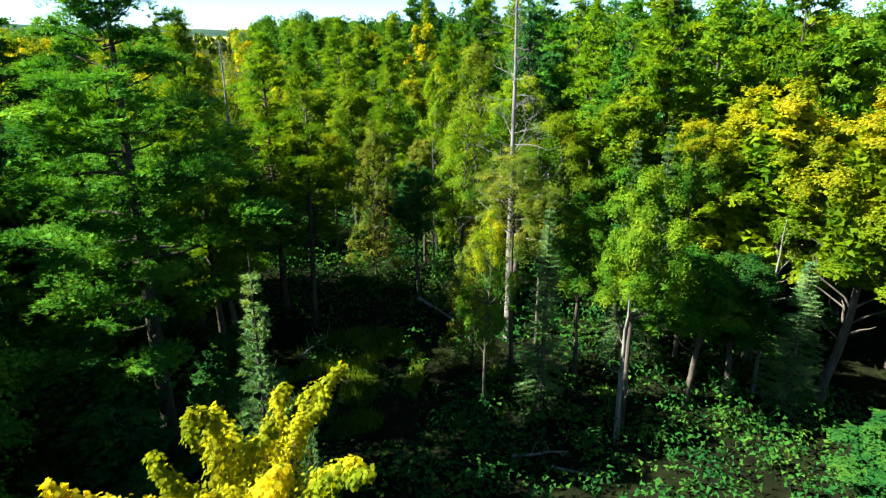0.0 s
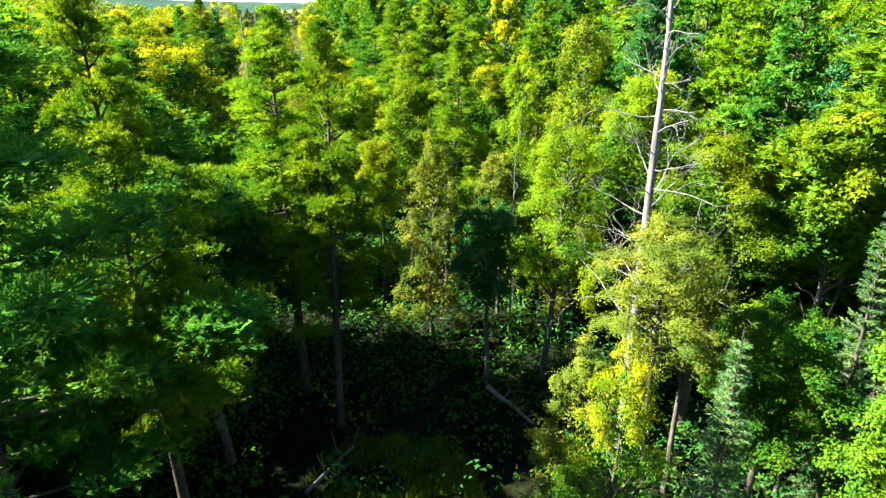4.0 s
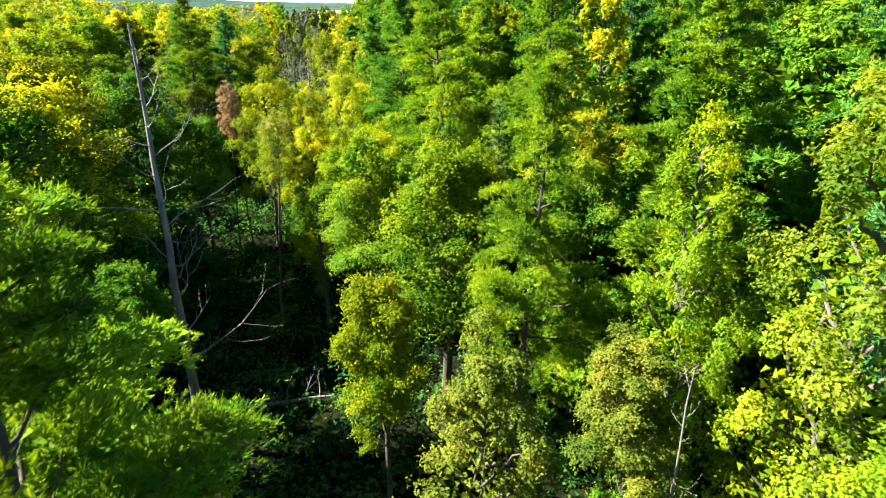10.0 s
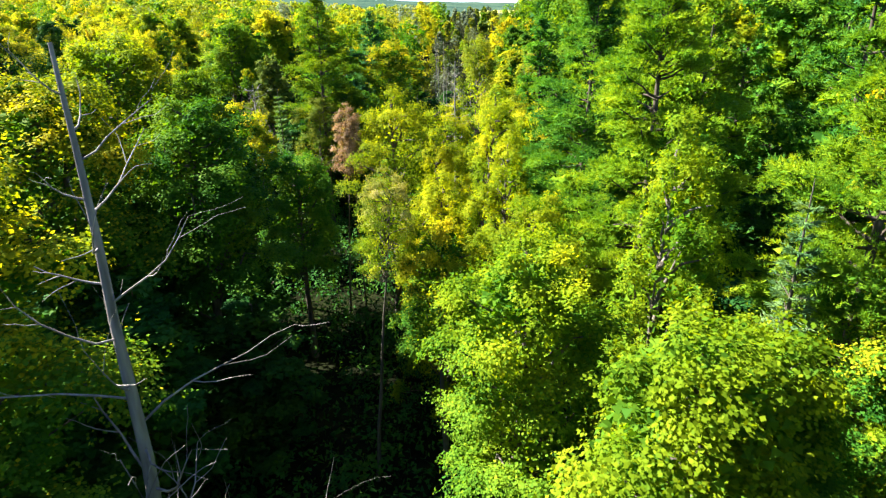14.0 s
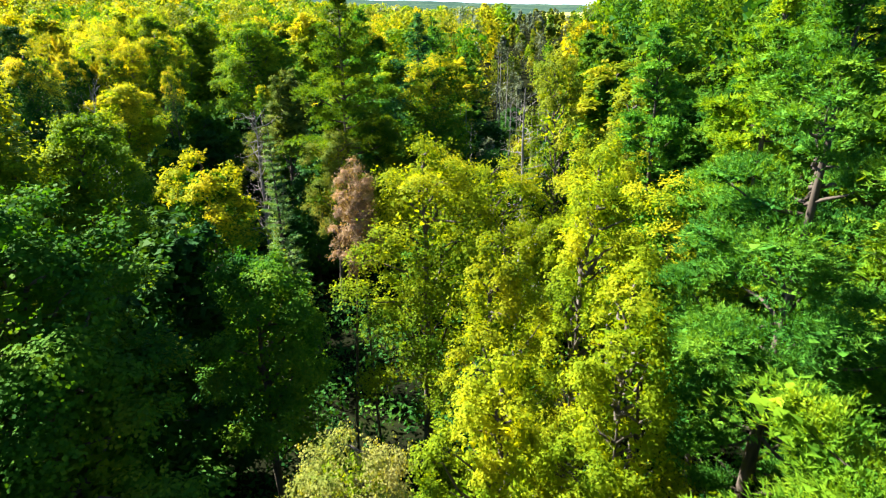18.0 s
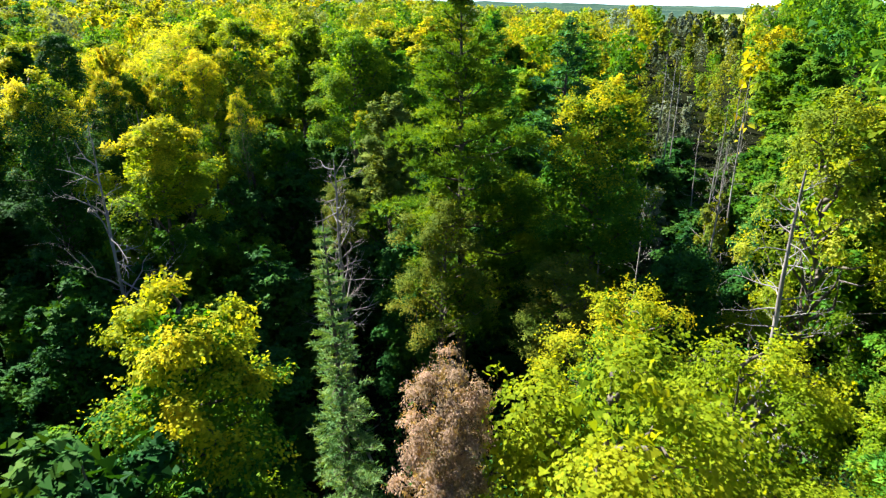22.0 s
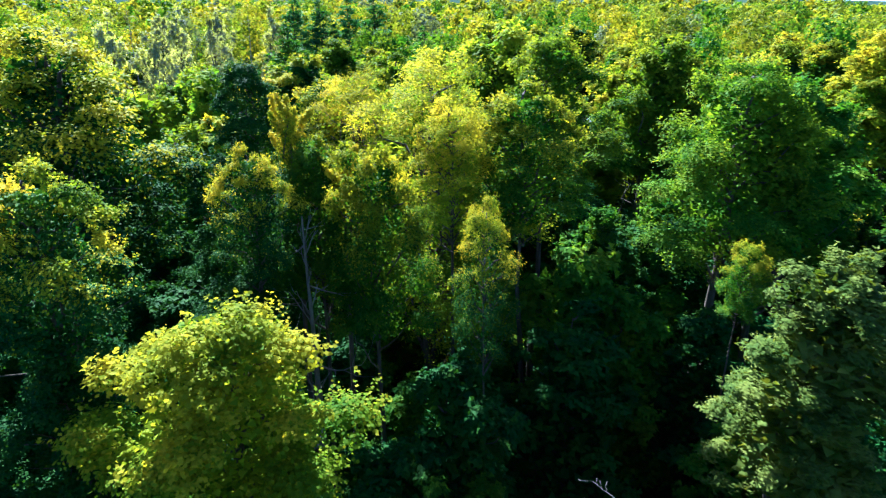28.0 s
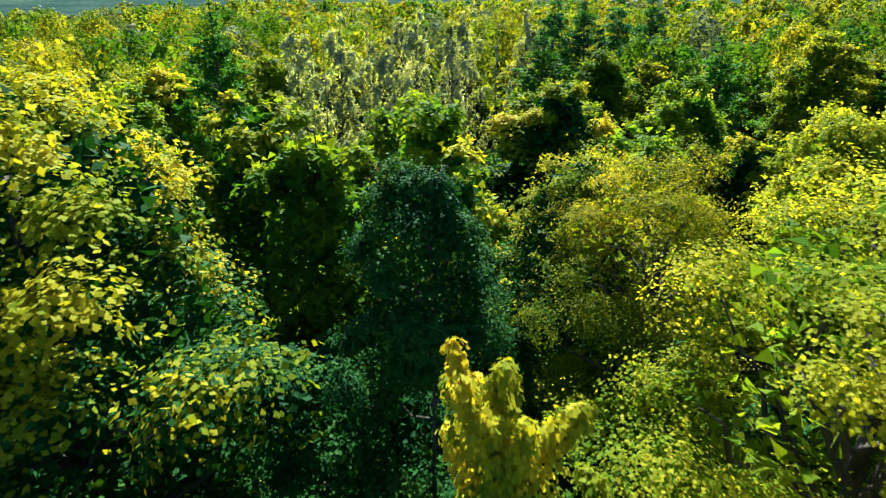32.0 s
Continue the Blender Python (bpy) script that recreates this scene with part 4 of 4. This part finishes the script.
fill = random.Random(17)
for _ in range(6500):
    x, y = fill.uniform(-135, 55), fill.uniform(-8, 165)
    d = off_line(x, y)
    # west: stand on the sun's side, largely unseen, added to cast shade
    west = -62 < x < -15 - 0.6 * max(0, y - 42) and y < 84
    if in_glade(x, y) or d < 2.0 or not (west or open_to_view(x, y, 74)) or not free(x, y, 1.6 if d < 13 else 1.7 if d < 24 else 1.2 if west else 2.6 if x > -10 else 3.5):
        continue
    u = fill.random()
    if 18 < bearing(x, y) < 24.5 and d > 14 and y > 95:
        if u < 0.45:
            bare("dead_aspen", "leafless grey aspen on the valley side", x, y, fill.uniform(11.0, 14.5), 2.0, int(u * 9000), 12, 1, 0.35, 0.08, rise=1.5)
        else:
            aspen(x, y, fill.uniform(8.5, 12.0), fill.uniform(0.9, 1.3), fill.choice(("brush", "olive")))
        continue
    if d < 13 or x > 3 and y < 33:
        if line_distance(x, y, GAP) < 7.5 or x < -50 and 78 < y < 112:
            continue
        if u < (0.85 if 38 < y < 75 else 0.65) or 3 < x < 17 and y < 27:
            continue
        h = fill.uniform(2.2, 4.2) if y < 33 else fill.uniform(2.6, 4.6)
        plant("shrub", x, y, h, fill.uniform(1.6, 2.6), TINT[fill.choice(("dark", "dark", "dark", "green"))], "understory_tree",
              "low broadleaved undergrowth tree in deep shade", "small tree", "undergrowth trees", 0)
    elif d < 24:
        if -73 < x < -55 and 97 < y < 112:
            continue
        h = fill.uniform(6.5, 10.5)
        # mostly shade-toned green; these low crowns also keep low sun out
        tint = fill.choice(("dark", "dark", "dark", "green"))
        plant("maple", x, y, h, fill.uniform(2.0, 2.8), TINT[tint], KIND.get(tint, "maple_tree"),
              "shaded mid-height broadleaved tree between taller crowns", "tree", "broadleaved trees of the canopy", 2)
    else:
        east = x > -24 + 0.25 * (y - 60)
        h, far = fill.uniform(11.0, 18.2), d > 38 or west
        # heights of this stand set by where its shade should fall
        if west:
            h = fill.uniform(19.0, 22.5) if y < 20 else fill.uniform(14.0, 17.5) if y < 46 and x > -40 else fill.uniform(10.0, 13.0) if 46 < y < 60 and x > -46 else fill.uniform(13.0, 16.5) if y < 34 else fill.uniform(15.0, 18.5)
        elif east and x > -14:
            h = fill.uniform(15.0, 18.5)
        elif d > 40:
            h += 1.2
        if east and u < 0.62:
            pine(x, y, h + fill.uniform(2.8, 5.2) + 3.2 * (x > -12), fill.uniform(2.8, 4.0), fill.choice((NEEDLE, NEEDLE_LIT, NEEDLE_LIT, NEEDLE_BLUE)), 2 if far else 1)
        elif not east and u < 0.10:
            pine(x, y, h + fill.uniform(1.0, 2.5), fill.uniform(2.6, 3.6), fill.choice((NEEDLE, NEEDLE_BLUE)), 2 if far else 1)
        else:
            maple(x, y, h + (4.0 if east else 0), fill.uniform(2.8, 3.9) * (1.05 if west else 1.0), fill.choice(("green", "fresh", "lime", "fresh") if east else ("lime", "lime", "gold", "amber", "yellow", "pale") if x < -72 else ("green", "lime", "gold", "green", "gold", "fresh")), 5 if west else 2 if far else 1)


kept = []
for x, y, h, r, tint in SHADED:
    if all((x - a) ** 2 + (y - b) ** 2 > 16 for a, b in kept) and all((x - a) ** 2 + (y - b) ** 2 > 2.6 for a, b, c in STANDS):
        kept.append((x, y))
        plant("maple", x, y, h, r, TINT[tint], KIND.get(tint, "maple_tree"), "shaded mid-height broadleaved tree between taller crowns", "tree", "broadleaved trees of the canopy", 5)


# ---- far woods, field and hills ----
def merged_far_woods():
    """Far crowns as one mass of each colour: lobed domes of leaves round a close core, smaller grey ones on the valley side."""
    rng = np.random.RandomState(77)
    heaps = {tint: ([], [], []) for tint in ("green", "fresh", "olive", "amber", "grey", "dark", "brush", "pale")}
    taken = []
    for _ in range(11000):
        x, y = (rng.uniform(-520, 240), rng.uniform(-40, 500)) if rng.rand() < 0.7 else (rng.uniform(-175, 125), rng.uniform(-95, 205))
        near = math.hypot(x + 40, y - 80) < 165
        hidden = not open_to_view(x, y, 440)
        if hidden and (math.hypot(x + 25, y - 55) > 150 or in_glade(x, y) or off_line(x, y) < 14 or not free(x, y, 2.0)):
            continue
        space = 6.5 if hidden else 3.3 if near and 18.0 < bearing(x, y) < 24.5 else 5.6 if near else 8.5
        clear = abs(x + 150 + 0.9 * (y - 110)) < 16 and x < -128
        if open_to_view(x, y, 74) or clear or any((x - a) ** 2 + (y - b) ** 2 < space * space for a, b in taken):
            continue
        taken.append((x, y))
        vale = 18.0 < bearing(x, y) < 24.5
        east = bearing(x, y) < 16
        tint = rng.choice(("brush", "olive", "fresh"), p=(0.35, 0.40, 0.25)) if vale else rng.choice(("green", "fresh", "dark") if east else ("green", "fresh", "olive", "amber", "grey", "pale"), p=(0.4, 0.35, 0.25) if east else (0.10, 0.20, 0.10, 0.24, 0.08, 0.28) if x < -75 else (0.26, 0.26, 0.14, 0.14, 0.08, 0.12))
        r = rng.uniform(1.5, 2.4) if vale else rng.uniform(2.9, 4.3) * (1 if near else 1.35)
        tall = r * (rng.uniform(1.8, 2.6) if vale else rng.uniform(1.0, 1.5))
        h = lift(x, y) + (rng.uniform(6, 12) if vale else rng.uniform(15.5, 20.0) + (5.0 if east else 0))
        n = 260 if hidden else (360 if vale else 950) if near else 180
        lobes = unit(rng.normal(size=(9, 3)) + [0, 0, 0.45]) * [r * 0.62, r * 0.62, tall * 0.62]
        d = unit(rng.normal(size=(n, 3)) + [0, 0, 0.45])
        leaf_at = np.array([x, y, h - tall]) + lobes[rng.randint(0, 9, n)] + d * [r * 0.40, r * 0.40, tall * 0.36] * rng.uniform(0.8, 1.1, n)[:, None]
        m = 12 if vale else 110
        core = np.array([x, y, h - tall * 1.1]) + unit(rng.normal(size=(m, 3))) * [r * 0.62, r * 0.62, tall * 0.75]
        if not vale and not hidden:
            core[: m // 2, 2] = rng.uniform(lift(x, y) + 0.5, h - tall, m // 2)      # half the core leaves spread to the ground, added to close bare lanes
        P, N, L = heaps[tint]
        P += [leaf_at, core]
        N += [d + rng.normal(size=(n, 3)) * 0.35, rng.normal(size=(m, 3)) + [0, 0, 0.5]]
        L += [rng.uniform(0.22, 0.42, n) if near and not hidden else rng.uniform(0.8, 1.5, n), np.full(m, r * 0.30)]
    for tint, (P, N, L) in heaps.items():
        p, q, size = np.concatenate(P), np.concatenate(N), np.concatenate(L)
        yield new("far_woods", mesh_of("far_woods", [slips(p, q, rng.normal(size=p.shape), size, size * 0.85)], TINT[tint]))


for ob in merged_far_woods():
    tagged(ob, "distant mixed woodland canopy turning yellow-green", "woods", kind="stuff")


def hills():
    """A ring of low wooded hills, lowest towards the north."""
    n, V, F = 360, [], []
    for dist, share in ((640, -0.1), (1000, 0.18), (1450, 0.5), (2100, 1.0), (2500, 0.7)):
        for i in range(n):
            a = 2 * math.pi * i / n
            turn = math.degrees(a) - 90
            dip = math.exp(-((turn - 13) / 9) ** 2)
            left = min(1.0, max(0.0, (turn - 26) / 30)) * (1 if turn < 150 else 0)
            top = 28 + 30 * left + 8 * noise.noise((math.cos(a) * 3.0, math.sin(a) * 3.0, 4.0)) + 4 * noise.noise((math.cos(a) * 40, math.sin(a) * 40, 1.0)) - 8 * dip
            V.append((dist * math.cos(a), dist * math.sin(a), -12 + (top + 12) * share + 2.5 * noise.noise((i * 0.9, dist, 2.0))))
    for r in range(4):
        F += [(r * n + i, r * n + (i + 1) % n, (r + 1) * n + (i + 1) % n, (r + 1) * n + i) for i in range(n)]
    return tagged(new("backdrop_hills", mesh_of("backdrop_hills", [(np.array(V), np.array(F))], HILL, True)), "low wooded hills on the horizon, blue haze put into their colour", "hills", kind="structure")


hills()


def field(x, y, w, d, z, turn):
    """A mown field on the foot of the hills, tipped towards the wood."""
    xs, ys = np.linspace(-w, w, 9), np.linspace(-d, d, 4)
    v = [(px * (1 + 0.1 * noise.noise((px * 0.02, py * 0.02, 1))), py + 12 * noise.noise((px * 0.01, 5, py * 0.01)), (py + d) * 0.05) for py in ys for px in xs]
    f = [(j * 9 + i, j * 9 + i + 1, (j + 1) * 9 + i + 1, (j + 1) * 9 + i) for j in range(3) for i in range(8)]
    ob = new("far_field", mesh_of("far_field", [(v, f)], FIELD, True))
    ob.matrix_basis = pose(x, y, z, 0, 0, turn)
    return tagged(ob, "pale mown hay field beyond the woods", "field", kind="structure")


field(-880, 330, 30, 55, 2.0, 68)
field(-230, 940, 130, 70, 4.0, 14)


# ---- ground cover of the glade ----
def grass_cover():
    rng = np.random.RandomState(9)
    n = 18000
    a, r = rng.uniform(0, 6.28, n), np.sqrt(rng.rand(n))
    x, y = -5.6 + 4.4 * r * np.cos(a), 34 + 6.5 * r * np.sin(a)
    keep = np.array([noise.noise((px * 0.5, py * 0.5, 2.0)) > -0.06 for px, py in zip(x, y)])
    x, y = x[keep], y[keep]
    z = np.array([lift(px, py) for px, py in zip(x, y)])
    way = rng.normal(size=(len(x), 3)) * 0.38 + [0, 0, 1]
    piece = blades(np.stack([x, y, z], -1), way, rng.uniform(0.25, 0.85, len(x)), rng.uniform(0.02, 0.06, len(x)), rng)
    return tagged(new("glade_grass", mesh_of("glade_grass", [piece], GRASS)), "tall yellow-green grass and sedge in the glade", "grass", kind="stuff")


grass_cover()


def fallen_log(x, y, length, radius, turn, pitch, seed):
    rng = np.random.RandomState(seed)
    z = lift(x, y)
    p = wavy((-length / 2, 0, 0), (length / 2, 0, 0), rng, 7, 0.02)
    root = tagged(new("fallen_log"), "bleached fallen log lying on the glade floor", "log", "fallen logs")
    root.matrix_basis = pose(x, y, z + radius + abs(math.sin(radians(pitch))) * length / 2, 0, pitch, turn)
    t = new("trunk", mesh_of("log_trunk", [tube(p, radius * np.linspace(1, 0.6, 7), 8)], DEADWOOD, True))
    t.parent = root
    for i in range(4):
        out = []
        dead_limbs(rng, p[2 + i], (0.3, rng.normal(), 0.6), length * 0.25, radius * 0.3, 1, out)
        b = new("branch", mesh_of("log_branch", out, DEADWOOD, True))
        b.parent = root


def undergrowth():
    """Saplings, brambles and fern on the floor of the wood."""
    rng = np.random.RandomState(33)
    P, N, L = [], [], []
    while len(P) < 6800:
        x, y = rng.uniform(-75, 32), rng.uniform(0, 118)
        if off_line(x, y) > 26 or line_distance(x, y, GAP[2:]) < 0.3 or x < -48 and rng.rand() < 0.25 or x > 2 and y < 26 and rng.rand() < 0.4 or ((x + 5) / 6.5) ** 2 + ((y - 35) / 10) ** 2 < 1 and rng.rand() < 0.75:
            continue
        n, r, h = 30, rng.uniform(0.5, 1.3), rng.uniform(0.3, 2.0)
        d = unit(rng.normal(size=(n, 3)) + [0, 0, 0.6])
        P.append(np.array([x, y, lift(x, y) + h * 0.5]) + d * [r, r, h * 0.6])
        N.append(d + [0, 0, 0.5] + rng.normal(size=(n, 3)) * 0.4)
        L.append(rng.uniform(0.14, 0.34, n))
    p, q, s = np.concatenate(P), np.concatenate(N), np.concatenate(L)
    # drawn in the shade-toned green as well
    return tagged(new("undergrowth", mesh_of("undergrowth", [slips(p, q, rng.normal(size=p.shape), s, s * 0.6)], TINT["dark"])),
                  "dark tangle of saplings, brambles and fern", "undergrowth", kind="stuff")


undergrowth()
fallen_log(-0.6, 42.5, 3.2, 0.13, -38, 14, 4)
fallen_log(4.8, 26.0, 3.0, 0.08, 12, 4, 6)
fallen_log(6.3, 24.5, 2.4, 0.07, -22, 3, 8)
fallen_log(-17.5, 63.0, 5.0, 0.12, 30, 4, 12)
fallen_log(-45.5, 93.5, 5.5, 0.12, -20, 5, 14)
fallen_log(-8.5, 37.5, 4.2, 0.10, 70, 5, 10)
